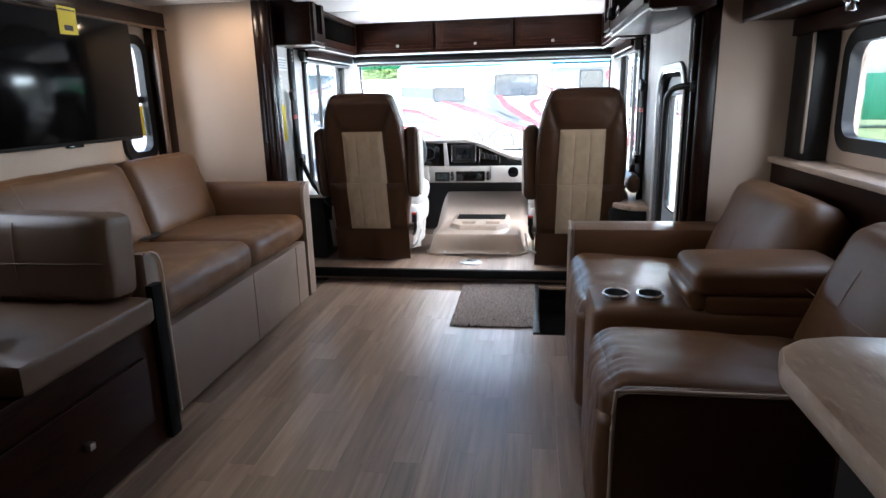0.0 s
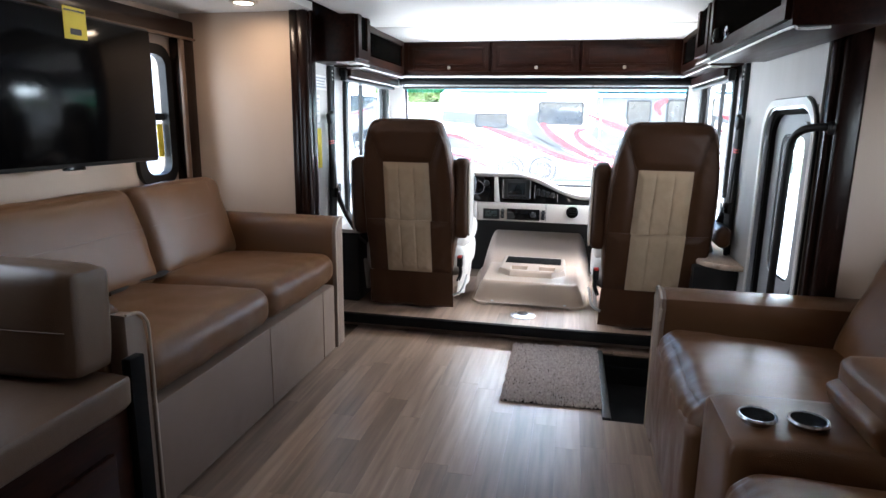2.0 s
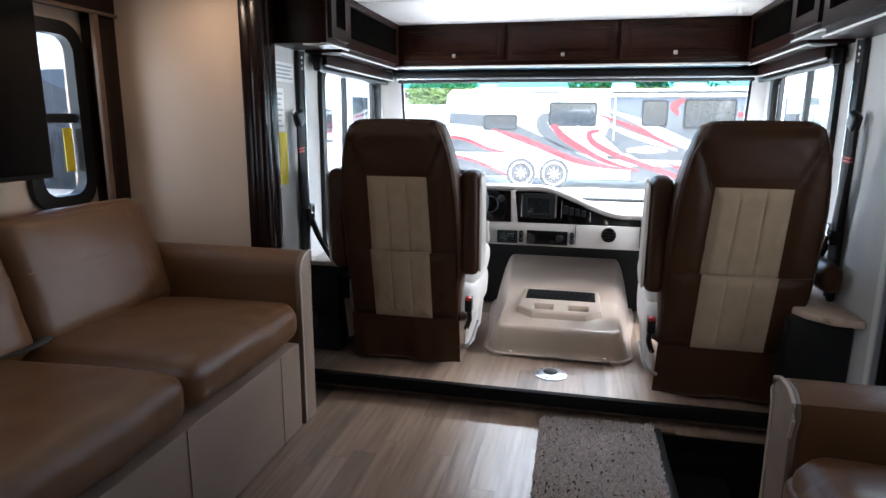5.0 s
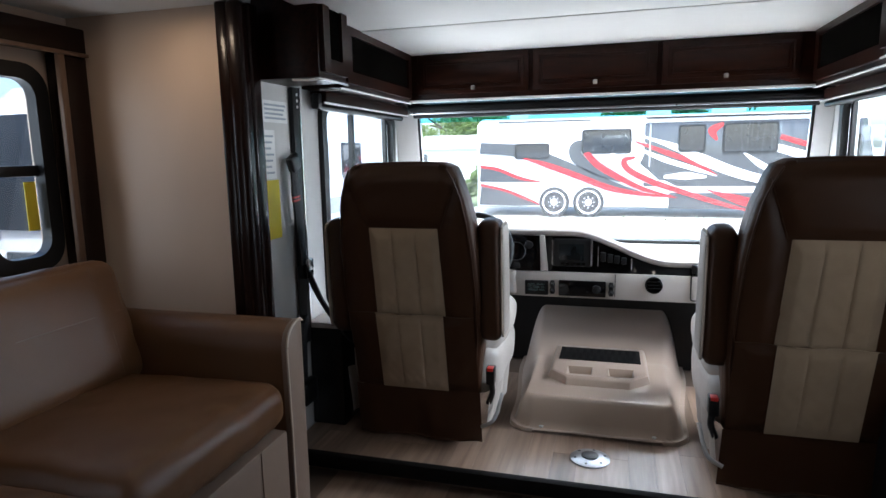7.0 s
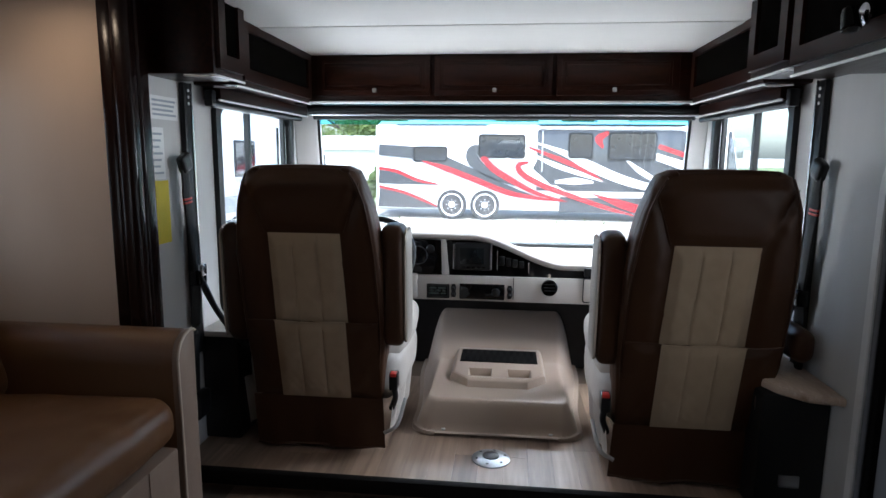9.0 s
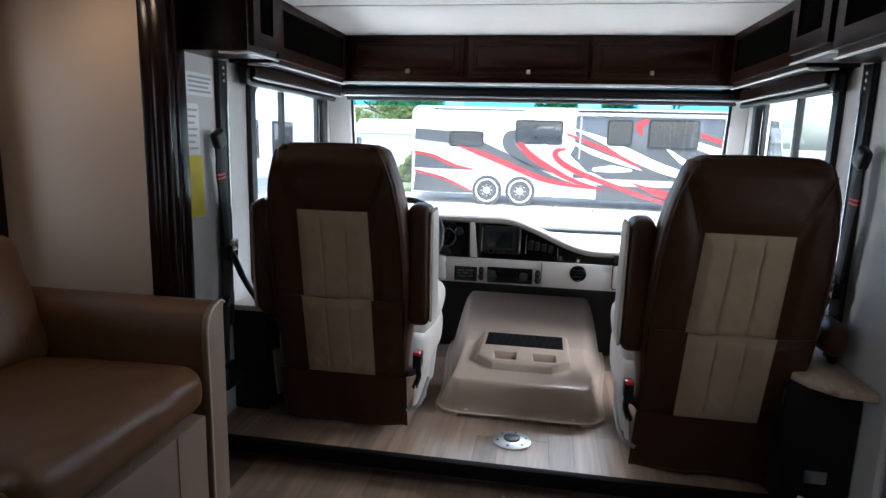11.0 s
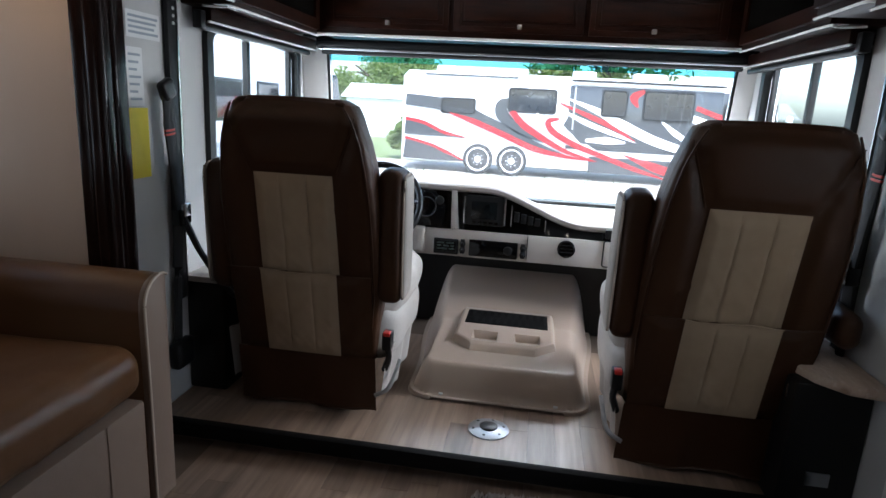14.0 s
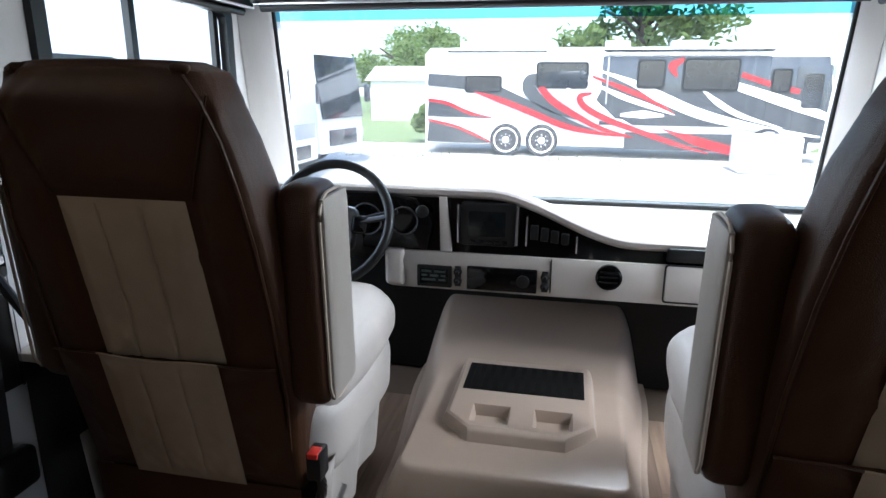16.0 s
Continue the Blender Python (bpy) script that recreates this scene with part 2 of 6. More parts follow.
def box(x0, x1, y0, y1, z0, z1, r=0.0, seg=2, bm=None):
    own = bmesh.new()
    bmesh.ops.create_cube(own, size=1, matrix=Matrix.LocRotScale(((x0 + x1) / 2, (y0 + y1) / 2, (z0 + z1) / 2), None, (abs(x1 - x0), abs(y1 - y0), abs(z1 - z0))))
    if r:
        r = min(r, 0.48 * min(abs(x1 - x0), abs(y1 - y0), abs(z1 - z0)))
        bmesh.ops.bevel(own, geom=own.edges[:], offset=r, segments=seg, profile=0.5, affect="EDGES")
    return join(bm, own)


def join(bm, own):
    if bm is None:
        return own
    me = bpy.data.meshes.new("joined")
    own.to_mesh(me)
    own.free()
    bm.from_mesh(me)
    bpy.data.meshes.remove(me)
    return bm


def turned(bm, m):
    bmesh.ops.transform(bm, matrix=m, verts=bm.verts[:])
    return bm


def cushion(sx, sy, sz, r=0.04, crown=(0, 0, 0), n=12, m=None, wrinkle=0.0, seed=0.0, bm=None, crease=0.0):
    """A stuffed block of that size: round edges of radius r, each pair of faces bulged by crown."""
    own = bmesh.new()
    bmesh.ops.create_cube(own, size=2)
    bmesh.ops.subdivide_edges(own, edges=own.edges[:], cuts=n - 1, use_grid_fill=True)
    h = Vector((sx / 2, sy / 2, sz / 2))
    for v in own.verts:
        u = v.co.copy()
        # more vertices towards the edges
        s = Vector([math.copysign(1 - (1 - abs(c)) ** 1.25, c) if abs(c) < 1 else c for c in u])
        p = Vector([s[k] * h[k] for k in range(3)])
        q = Vector([max(-h[k] + r, min(h[k] - r, p[k])) for k in range(3)])
        d = p - q
        if d.length > 1e-9:
            p = q + d.normalized() * r
        f = [(1 - s[k] ** 2) for k in range(3)]
        for k in range(3):
            if crown[k]:
                w = max(0.0, f[(k + 1) % 3]) ** 0.6 * max(0.0, f[(k + 2) % 3]) ** 0.6
                p[k] += math.copysign(crown[k] * w, s[k]) * min(1, abs(s[k]) * 1.0)
        if wrinkle:
            p += noise.noise_vector((p + Vector((seed, seed * 2, 0))) * 9.0) * wrinkle
        if crease:
            e = smooth_step(0.5, 0.95, abs(s[0])) * (1 - smooth_step(0.92, 1.0, abs(s[1])) * 0.5)
            p[2] += crease * e * noise.noise(Vector((p[1] * 62 + seed, p[0] * 9 + p[1] * 5, p[2] * 7)))
            p[0] += crease * e * noise.noise(Vector((p[1] * 62 + seed + 3, p[0] * 9, p[2] * 9)))
        v.co = p
    if m:
        turned(own, m)
    return join(bm, own)


def tube(points, r, sides=10, closed=False, bm=None, flat=None):
    """A swept rod through points; flat=(w, t) gives a strap."""
    own = bmesh.new()
    pts = [Vector(p) for p in points]
    rings = []
    up0 = Vector((0, 0, 1))
    for i, p in enumerate(pts):
        a = pts[i - 1] if (i > 0 or closed) else p
        b = pts[(i + 1) % len(pts)] if (i < len(pts) - 1 or closed) else p
        t = (b - a).normalized()
        side = t.cross(up0)
        side = side.normalized() if side.length > 0.05 else Vector((1, 0, 0))
        up = side.cross(t).normalized()
        ring = []
        for k in range(sides):
            an = 2 * math.pi * k / sides
            w, h = (r, r) if not flat else flat
            ring.append(own.verts.new(p + side * math.cos(an) * w + up * math.sin(an) * h))
        rings.append(ring)
    last = len(rings) if closed else len(rings) - 1
    for i in range(last):
        A, B = rings[i], rings[(i + 1) % len(rings)]
        for k in range(sides):
            own.faces.new((A[k], A[(k + 1) % sides], B[(k + 1) % sides], B[k]))
    if not closed:
        own.faces.new(rings[0][::-1])
        own.faces.new(rings[-1])
    bmesh.ops.recalc_face_normals(own, faces=own.faces[:])
    return join(bm, own)


def curve_points(ctrl, n=8):
    """Catmull-Rom through the control points."""
    P = [Vector(c) for c in ctrl]
    P = [P[0] * 2 - P[1]] + P + [P[-1] * 2 - P[-2]]
    out = []
    for i in range(1, len(P) - 2):
        for k in range(n):
            t = k / n
            a, b, c, d = P[i - 1:i + 3]
            out.append(0.5 * ((2 * b) + (c - a) * t + (2 * a - 5 * b + 4 * c - d) * t * t + (3 * b - a - 3 * c + d) * t ** 3))
    out.append(P[-2])
    return out


def lathe(profile, m=None, sides=24, bm=None):
    """A turned body about z from (radius, height) pairs, closed at both ends."""
    own = bmesh.new()
    rings = [[own.verts.new((r * math.cos(2 * math.pi * k / sides), r * math.sin(2 * math.pi * k / sides), z)) for k in range(sides)] for r, z in profile]
    for A, B in zip(rings, rings[1:]):
        for k in range(sides):
            own.faces.new((A[k], A[(k + 1) % sides], B[(k + 1) % sides], B[k]))
    own.faces.new(rings[0][::-1])
    own.faces.new(rings[-1])
    bmesh.ops.recalc_face_normals(own, faces=own.faces[:])
    if m:
        turned(own, m)
    return join(bm, own)


def prism(outline, m, depth, r=0.0, bm=None):
    """A flat outline (u, v) pushed to a depth along its third axis, then placed by m."""
    own = bmesh.new()
    f = own.faces.new([own.verts.new((u, v, 0)) for u, v in outline])
    top = bmesh.ops.extrude_face_region(own, geom=[f])
    bmesh.ops.translate(own, verts=[v for v in top["geom"] if isinstance(v, bmesh.types.BMVert)], vec=(0, 0, depth))
    bmesh.ops.recalc_face_normals(own, faces=own.faces[:])
    if r:
        caps = [e for e in own.edges if len({round(v.co.z, 5) for v in e.verts}) == 1]
        bmesh.ops.bevel(own, geom=caps, offset=r, segments=2, profile=0.5, affect="EDGES")
    turned(own, m)
    return join(bm, own)


def round_rect(w, h, r, n=6):
    out = []
    for cx, cy, a0 in ((w / 2 - r, h / 2 - r, 0), (-w / 2 + r, h / 2 - r, 90), (-w / 2 + r, -h / 2 + r, 180), (w / 2 - r, -h / 2 + r, 270)):
        for k in range(n + 1):
            a = radians(a0 + 90 * k / n)
            out.append((cx + r * math.cos(a), cy + r * math.sin(a)))
    return out


def ring_frame(w, h, r, band, depth, m, bm=None):
    """A frame with round corners: outer size w x h, band wide, depth thick."""
    own = bmesh.new()
    A, B = round_rect(w, h, r), round_rect(w - 2 * band, h - 2 * band, max(0.005, r - band * 0.6))
    loops = []
    for z, L in ((0, A), (depth, A), (depth, B), (0, B)):
        loops.append([own.verts.new((u, v, z)) for u, v in L])
    k = len(A)
    for i in range(4):
        P, Q = loops[i], loops[(i + 1) % 4]
        for j in range(k):
            own.faces.new((P[j], P[(j + 1) % k], Q[(j + 1) % k], Q[j]))
    bmesh.ops.recalc_face_normals(own, faces=own.faces[:])
    turned(own, m)
    return join(bm, own)


def grid(fn, nu, nv):
    own = bmesh.new()
    V = [[own.verts.new(fn(i / nu, j / nv)) for j in range(nv + 1)] for i in range(nu + 1)]
    for i in range(nu):
        for j in range(nv):
            own.faces.new((V[i][j], V[i + 1][j], V[i + 1][j + 1], V[i][j + 1]))
    return own


ON_X = Matrix(((0, 0, 1, 0), (1, 0, 0, 0), (0, 1, 0, 0), (0, 0, 0, 1)))   # outline (y, z), depth along x
ON_Y = Matrix(((1, 0, 0, 0), (0, 0, 1, 0), (0, 1, 0, 0), (0, 0, 0, 1)))   # outline (x, z), depth along y


def at_x(x, y=0.0, z=0.0):
    return Matrix.Translation((x, y, z)) @ ON_X


def at_y(y, x=0.0, z=0.0):
    return Matrix.Translation((x, y, z)) @ ON_Y


def smooth_step(a, b, v):
    t = max(0.0, min(1.0, (v - a) / (b - a)))
    return t * t * (3 - 2 * t)


# ---- the shell of the motorhome ----
XL, XR = -1.52, 0.87          # cab side walls, inner faces
SLIDE = -2.28                 # window wall of the sofa slide-out
RSLIDE = 1.40                 # window wall of the recliner slide-out
CAB_Z = 0.10                  # raised cab floor
BUNK_Z = 1.855                # underside of the drop-down bunk


def wall_x(name, x0, x1, y0, y1, z0, z1, mat, holes=()):
    """A wall that runs along y, with openings (y0, y1, z0, z1) through it."""
    bm = bmesh.new()
    y = y0
    for a, b, c, d in sorted(holes):
        if a > y:
            box(x0, x1, y, a, z0, z1, bm=bm)
        if c > z0:
            box(x0, x1, a, b, z0, c, bm=bm)
        if d < z1:
            box(x0, x1, a, b, d, z1, bm=bm)
        y = b
    if y < y1:
        box(x0, x1, y, y1, z0, z1, bm=bm)
    return fixed(name, bm, mat)


LWIN = (4.31, 5.22, 0.62, 1.54)
RWIN = (4.25, 5.16, 0.62, 1.55)
DOOR = (3.00, 3.61, -0.35, 1.36)
wall_x("wall_cab_left", XL - 0.06, XL, 3.76, 5.62, -0.4, 2.2, WALL_GREY, [LWIN])
wall_x("wall_cab_right", XR, XR + 0.06, 2.98, 5.62, -0.4, 2.2, WALL_GREY, [DOOR, RWIN])
WIN_A, WIN_B = (3.275, 3.53, 0.945, 1.63), (1.42, 2.20, 0.95, 1.60)
wall_x("wall_slide_left", SLIDE - 0.05, SLIDE, -0.9, 3.76, -0.1, 2.2, WALLPAPER, [WIN_A, WIN_B])
fixed("wall_slide_left_end", box(SLIDE, -1.57, 3.70, 3.76, -0.1, 1.86), WALLPAPER)
fixed("wall_slide_left_back", box(SLIDE, XL, -0.95, -0.90, -0.1, 1.86), WALLPAPER)
fixed("slide_ceiling_left", box(SLIDE, -1.46, -0.9, 3.70, 1.86, 1.90), CEILING)
fixed("slide_header_left", box(-1.52, -1.46, -0.9, 3.70, 1.90, 2.12), WOOD_DARK_Y)
RWIN_S = (1.60, 2.58, 1.04, 1.44)
wall_x("wall_slide_right", RSLIDE, RSLIDE + 0.05, -0.9, 2.98, -0.1, 2.2, WALLPAPER, [RWIN_S])
fixed("wall_slide_right_end", box(0.97, RSLIDE, 2.93, 2.98, -0.1, 1.9), WALLPAPER)
fixed("wall_slide_right_back", box(XR, RSLIDE, -0.95, -0.90, -0.1, 1.9), WALLPAPER)
fixed("slide_ceiling_right", box(0.86, RSLIDE, -0.9, 2.93, 1.86, 1.90), CEILING)
fixed("slide_header_right", box(0.86, 0.92, -0.9, 2.93, 1.90, 2.12), WOOD_DARK_Y)
wall_x("wall_rear_left", XL - 0.06, XL, -2.6, -0.95, -0.1, 2.2, WALLPAPER)
wall_x("wall_rear_right", XR, XR + 0.06, -2.6, -0.95, -0.1, 2.2, WALLPAPER)
fixed("wall_rear", box(XL - 0.06, XR + 0.06, -2.66, -2.6, -0.1, 2.2), WALLPAPER)
fixed("ceiling", box(XL - 0.06, XR + 0.06, -2.66, 3.40, 2.12, 2.2), CEILING)
fixed("ceiling_slide_roofs", box(SLIDE - 0.05, RSLIDE + 0.05, -0.95, 3.76, 2.2, 2.24), CEILING)
fixed("ceiling_cab", box(XL - 0.06, XR + 0.06, 3.40, 5.62, 2.12, 2.2), CEILING)
fixed("ceiling_bunk_panel", box(-1.34, 0.72, 3.42, 4.305, BUNK_Z, 2.12, 0.004), CEILING, "white underside of the drop-down bunk")
fixed("ceiling_bunk_front", box(-1.34, 0.72, 4.311, 5.03, BUNK_Z - 0.003, 2.12, 0.004), CEILING, "white front panel of the drop-down bunk")

# floors: a dark bed under the planks, with the entry well left open
WELL = (0.19, XR, 2.98, 3.80)
fb = box(SLIDE, WELL[0], -2.6, 4.0, -0.08, -0.012)
box(WELL[0], RSLIDE, -2.6, WELL[2], -0.08, -0.012, bm=fb)
box(WELL[0], XR, WELL[3], 4.0, -0.08, -0.012, bm=fb)
floor = fixed("floor", fb, JOINT, "walnut-toned vinyl plank floor", "floor")
cab_floor = fixed("floor_cab", box(XL, XR, 3.86, 5.55, 0.02, CAB_Z - 0.012), JOINT, "raised cab floor of walnut-toned planks", "floor")
fixed("step_nosing", box(XL, XR, 3.825, 3.862, 0.045, CAB_Z + 0.004, 0.006), RUBBER, "black nosing of the cab step")
fixed("step_riser", box(XL, XR, 3.93, 3.96, -0.012, 0.06), RUBBER, "black riser of the cab step")
wb = box(WELL[0], XR + 0.3, WELL[2], WELL[3], -0.36, -0.33)
box(WELL[0] - 0.02, WELL[0], WELL[2], WELL[3], -0.36, -0.012, bm=wb)
box(WELL[0], XR, WELL[2] - 0.02, WELL[2], -0.36, -0.012, bm=wb)
box(WELL[0], XR, WELL[3], WELL[3] + 0.02, -0.36, -0.012, bm=wb)
box(WELL[0], WELL[0] + 0.28, WELL[2], WELL[3], -0.33, -0.18, 0.01, bm=wb)
fixed("entry_well", wb, RUBBER, "black rubber-lined entry step well")
fixed("entry_well_edge", box(WELL[0] - 0.025, WELL[0] + 0.012, WELL[2] - 0.01, WELL[3], -0.02, 0.012, 0.004), BLACK, "black metal edge of the entry well")

# front wall round the windshield
fixed("front_wall_low", box(XL - 0.06, XR + 0.06, 5.56, 5.62, -0.4, 0.79), WALL_GREY)
fixed("front_wall_high", box(XL - 0.06, XR + 0.06, 5.34, 5.62, 1.60, 2.2), BLACK)


def pillar(name, x_in, x_out):
    """A windshield pillar that leans forward to its foot."""
    own = bmesh.new()
    vs = [own.verts.new(p) for p in ((x_in, 5.36, 1.62), (x_out, 5.30, 1.62), (x_out, 5.62, 1.62), (x_in, 5.46, 1.62),
                                     (x_in, 5.52, 0.70), (x_out, 5.42, 0.70), (x_out, 5.64, 0.70), (x_in, 5.6, 0.70))]
    for f in ((0, 1, 2, 3), (7, 6, 5, 4), (0, 4, 5, 1), (1, 5, 6, 2), (2, 6, 7, 3), (3, 7, 4, 0)):
        own.faces.new([vs[k] for k in f])
    bmesh.ops.recalc_face_normals(own, faces=own.faces[:])
    bmesh.ops.bevel(own, geom=own.edges[:], offset=0.012, segments=3, profile=0.5, affect="EDGES")
    return fixed(name, own, WALL_GREY)


pillar("windshield_pillar_left", -1.40, XL)
pillar("windshield_pillar_right", 0.80, XR)

windshield = thing("windshield", (-0.3, 5.5, 0.78), "wide one-piece windshield with a blue shade band", "windshield", kind="structure")


def pane_y(xa, xb, ya, za, yb, zb, t=0.006):
    own = bmesh.new()
    vs = [own.verts.new(p) for p in ((xa, ya, za), (xb, ya, za), (xb, yb, zb), (xa, yb, zb), (xa, ya + t, za), (xb, ya + t, za), (xb, yb + t, zb), (xa, yb + t, zb))]
    for f in ((0, 1, 2, 3), (7, 6, 5, 4), (0, 4, 5, 1), (1, 5, 6, 2), (2, 6, 7, 3), (3, 7, 4, 0)):
        own.faces.new([vs[k] for k in f])
    bmesh.ops.recalc_face_normals(own, faces=own.faces[:])
    return own


p = part("pane", pane_y(-1.40, 0.80, 5.54, 0.76, 5.4195, 1.505), GLASS_SHIELD, windshield)
p.visible_shadow = False
p = part("shade_band", pane_y(-1.40, 0.80, 5.419, 1.506, 5.40, 1.60), GLASS_BAND, windshield, "blue-tinted shade band")
p.visible_shadow = False
part("gasket", tube(curve_points([(-1.39, 5.52, 0.775), (-0.3, 5.53, 0.772), (0.79, 5.52, 0.775)]), 0.010), BLACK, windshield)
for xx in (-1.395, 0.795):
    part("gasket", tube([(xx, 5.52, 0.77), (xx, 5.39, 1.58)], 0.009), BLACK, windshield)


def side_window(name, x, hole, out, mull_y, label):
    y0, y1, z0, z1 = hole
    w = thing(name, (x, (y0 + y1) / 2, z0), label, "window", kind="structure")
    cy, cz = (y0 + y1) / 2, (z0 + z1) / 2
    part("frame", ring_frame(y1 - y0 + 0.05, z1 - z0 + 0.05, 0.07, 0.045, 0.035, at_x(x - 0.012 if out < 0 else x - 0.023, cy, cz)), BLACK, w)
    part("mullion", box(x + out * 0.01, x + out * 0.035, mull_y - 0.014, mull_y + 0.014, z0, z1), BLACK, w)
    part("sash_rail", box(x + out * 0.01, x + out * 0.03, y1 - 0.06, y1 - 0.03, z0, z1), BLACK, w)
    g = part("pane", box(x + out * 0.02, x + out * 0.024, y0, y1, z0, z1), GLASS, w)
    g.visible_shadow = False
    return w


side_window("window_1", XL, LWIN, -1, 4.70, "black-framed sliding cab window beside the driver")
side_window("window_2", XR, RWIN, 1, 4.69, "black-framed sliding cab window beside the passenger")


def room_window(name, x, hole, out, rail_z, label, band=0.055):
    y0, y1, z0, z1 = hole
    w = thing(name, (x, (y0 + y1) / 2, z0), label, "window", kind="structure")
    cy, cz = (y0 + y1) / 2, (z0 + z1) / 2
    part("frame", ring_frame(y1 - y0 + 2 * band - 0.04, z1 - z0 + 2 * band - 0.04, 0.10, band, 0.045, at_x(x - 0.02 if out < 0 else x - 0.025, cy, cz)), BLACK, w)
    part("crossbar", box(x + out * 0.005, x + out * 0.03, y0, y1, rail_z - 0.02, rail_z + 0.02, 0.004), BLACK, w)
    g = part("pane", box(x + out * 0.02, x + out * 0.024, y0, y1, z0, z1), GLASS_TINT, w)
    g.visible_shadow = False
    return w


room_window("window_3", SLIDE, WIN_A, -1, 1.28, "black-framed window behind the television")
room_window("window_4", SLIDE, WIN_B, -1, 1.27, "black-framed window beside the dinette", 0.095)
room_window("window_5", RSLIDE, RWIN_S, 1, 1.0, "black-framed window behind the recliners")

# slide-out fascias of dark wood
fb = box(-1.582, -1.535, 3.655, 3.70, 0.0, 1.86, 0.008)
box(-1.535, -1.472, 3.64, 3.70, 0.0, 1.86, 0.02, 3, bm=fb)
box(-1.51, -1.474, 3.701, 3.765, 0.0, 1.86, 0.012, 3, bm=fb)
fixed("slide_trim_left", fb, WOOD_DARK, "glossy dark cherry fascia of the sofa slide-out")
fb = box(0.90, 0.985, 2.90, 2.955, 0.0, 1.9, 0.014, 3)
box(0.875, 0.91, 2.93, 2.985, 0.0, 1.9, 0.008, bm=fb)
fixed("slide_trim_right", fb, WOOD_DARK, "glossy dark cherry fascia of the recliner slide-out")


# ---- sofa on the slide-out ----
WELL_SHADE = material("cup_shade", (0.004, 0.004, 0.004), 0.9, spec=0.03)
STITCH = material("taupe_thread", (0.19, 0.125, 0.085), 0.6)
def sofa():
    def seam(q, r=0.0011):
        part("stitching", tube(q, r, 5), STITCH, s)

    s = thing("sofa", (-1.75, 2.74, 0.0), "brown leather two-seat sofa with a taupe skirt and piped arms", "sofa")
    bx = box(-2.14, -1.215, 1.97, 3.47, 0.012, 0.385, 0.012)
    part("base", bx, LEATHER_GREY, s, "taupe upholstered skirt")
    for y in (2.72, 3.30):
        part("seam", tube([(-1.213, y, 0.385), (-1.212, y, 0.2), (-1.213, y, 0.014)], 0.002, 6), LEATHER_GREY, s)
    for i, (y0, y1) in enumerate(((1.955, 2.76), (2.76, 3.485))):
        m = Matrix.Translation((-1.61, (y0 + y1) / 2, 0.472)) @ pose(0, 0, 0, 0, -1.5, 0)
        part("seat_cushion", cushion(0.80, y1 - y0 - 0.004, 0.165, 0.065, (0.004, 0.0, 0.016), 26, m, 0.005, i * 3.0, crease=0.004), LEATHER, s)
        y0, y1 = ((1.945, 2.835), (2.835, 3.525))[i]
        m = Matrix.Translation((-1.955, (y0 + y1) / 2, 0.72)) @ pose(0, 0, 0, 0, -17, 0)
        part("back_cushion", cushion(0.19, y1 - y0 + 0.004, 0.46, 0.06, (0.028, 0.0, 0.008), 16, m, 0.006, 7 + i), LEATHER, s)
        half = (y1 - y0) / 2
        end = 1 if i else -1

        def face(dy, dz):
            """A place on the front of the back cushion."""
            w = max(0.0, 1 - (dy / half) ** 2) ** 0.6 * max(0.0, 1 - (dz / 0.23) ** 2) ** 0.6
            return m @ Vector((0.0955 + 0.028 * w, dy, dz))
        seam([face(end * (half - 0.14), -0.2 + 0.4 * k / 14) for k in range(15)])
        seam([face(-half + 0.03 + (2 * half - 0.06) * k / 20, 0.03) for k in range(21)])
    # far arm: flat outside, its top rolled over to the seat side
    prof = [(-0.052, 0.012), (0.055, 0.012), (0.055, 0.742), (0.035, 0.752), (0.008, 0.748), (-0.022, 0.735), (-0.045, 0.71), (-0.056, 0.68), (-0.058, 0.645)]
    part("arm", prism(prof, at_x(-2.12, 3.54), 0.895, 0.014), LEATHER, s)
    part("arm_front", prism([(u * 0.985, v) for u, v in prof], at_x(-1.236, 3.54), 0.028, 0.010), LEATHER_GREY, s, "taupe arm front panel with piping")
    part("piping", tube(curve_points([(-1.208, 3.54 + u, v) for u, v in prof[2:]] + [(-1.207, 3.485, 0.4), (-1.207, 3.487, 0.02)], 4), 0.0045, 8), PIPING, s)
    prof = [(-0.05, 0.012), (0.05, 0.012), (0.05, 0.62), (0.035, 0.71), (0.0, 0.745), (-0.03, 0.74), (-0.05, 0.70)]
    part("arm", prism(prof, at_x(-2.12, 1.90), 0.84, 0.02), LEATHER, s)
    fr = [(-0.03, 0.012), (0.06, 0.012), (0.06, 0.62), (0.05, 0.68), (0.02, 0.708), (-0.03, 0.712)]
    part("arm_front", prism(fr, at_x(-1.28, 1.895), 0.07, 0.014), LEATHER_GREY, s)
    part("piping", tube(curve_points([(-1.209, 1.868, 0.713), (-1.207, 1.91, 0.710), (-1.206, 1.943, 0.684), (-1.205, 1.956, 0.62), (-1.205, 1.957, 0.3), (-1.205, 1.958, 0.02)], 5), 0.005, 8), PIPING, s)
    part("back_frame", box(-2.16, -2.05, 1.86, 3.60, 0.1, 0.80, 0.03, 3), LEATHER_GREY, s)
    for y, z in ((2.50, 0.0), (2.76, 0.004)):
        st = curve_points([(-1.865, y - 0.14, 0.572), (-1.822, y - 0.08, 0.566 + z), (-1.800, y, 0.566), (-1.812, y + 0.08, 0.566), (-1.865, y + 0.15, 0.572)], 5)
        part("seat_belt", tube(st, 0.01, 8, flat=(0.024, 0.006)), WEBBING, s, "black lap belt tucked behind the cushions")
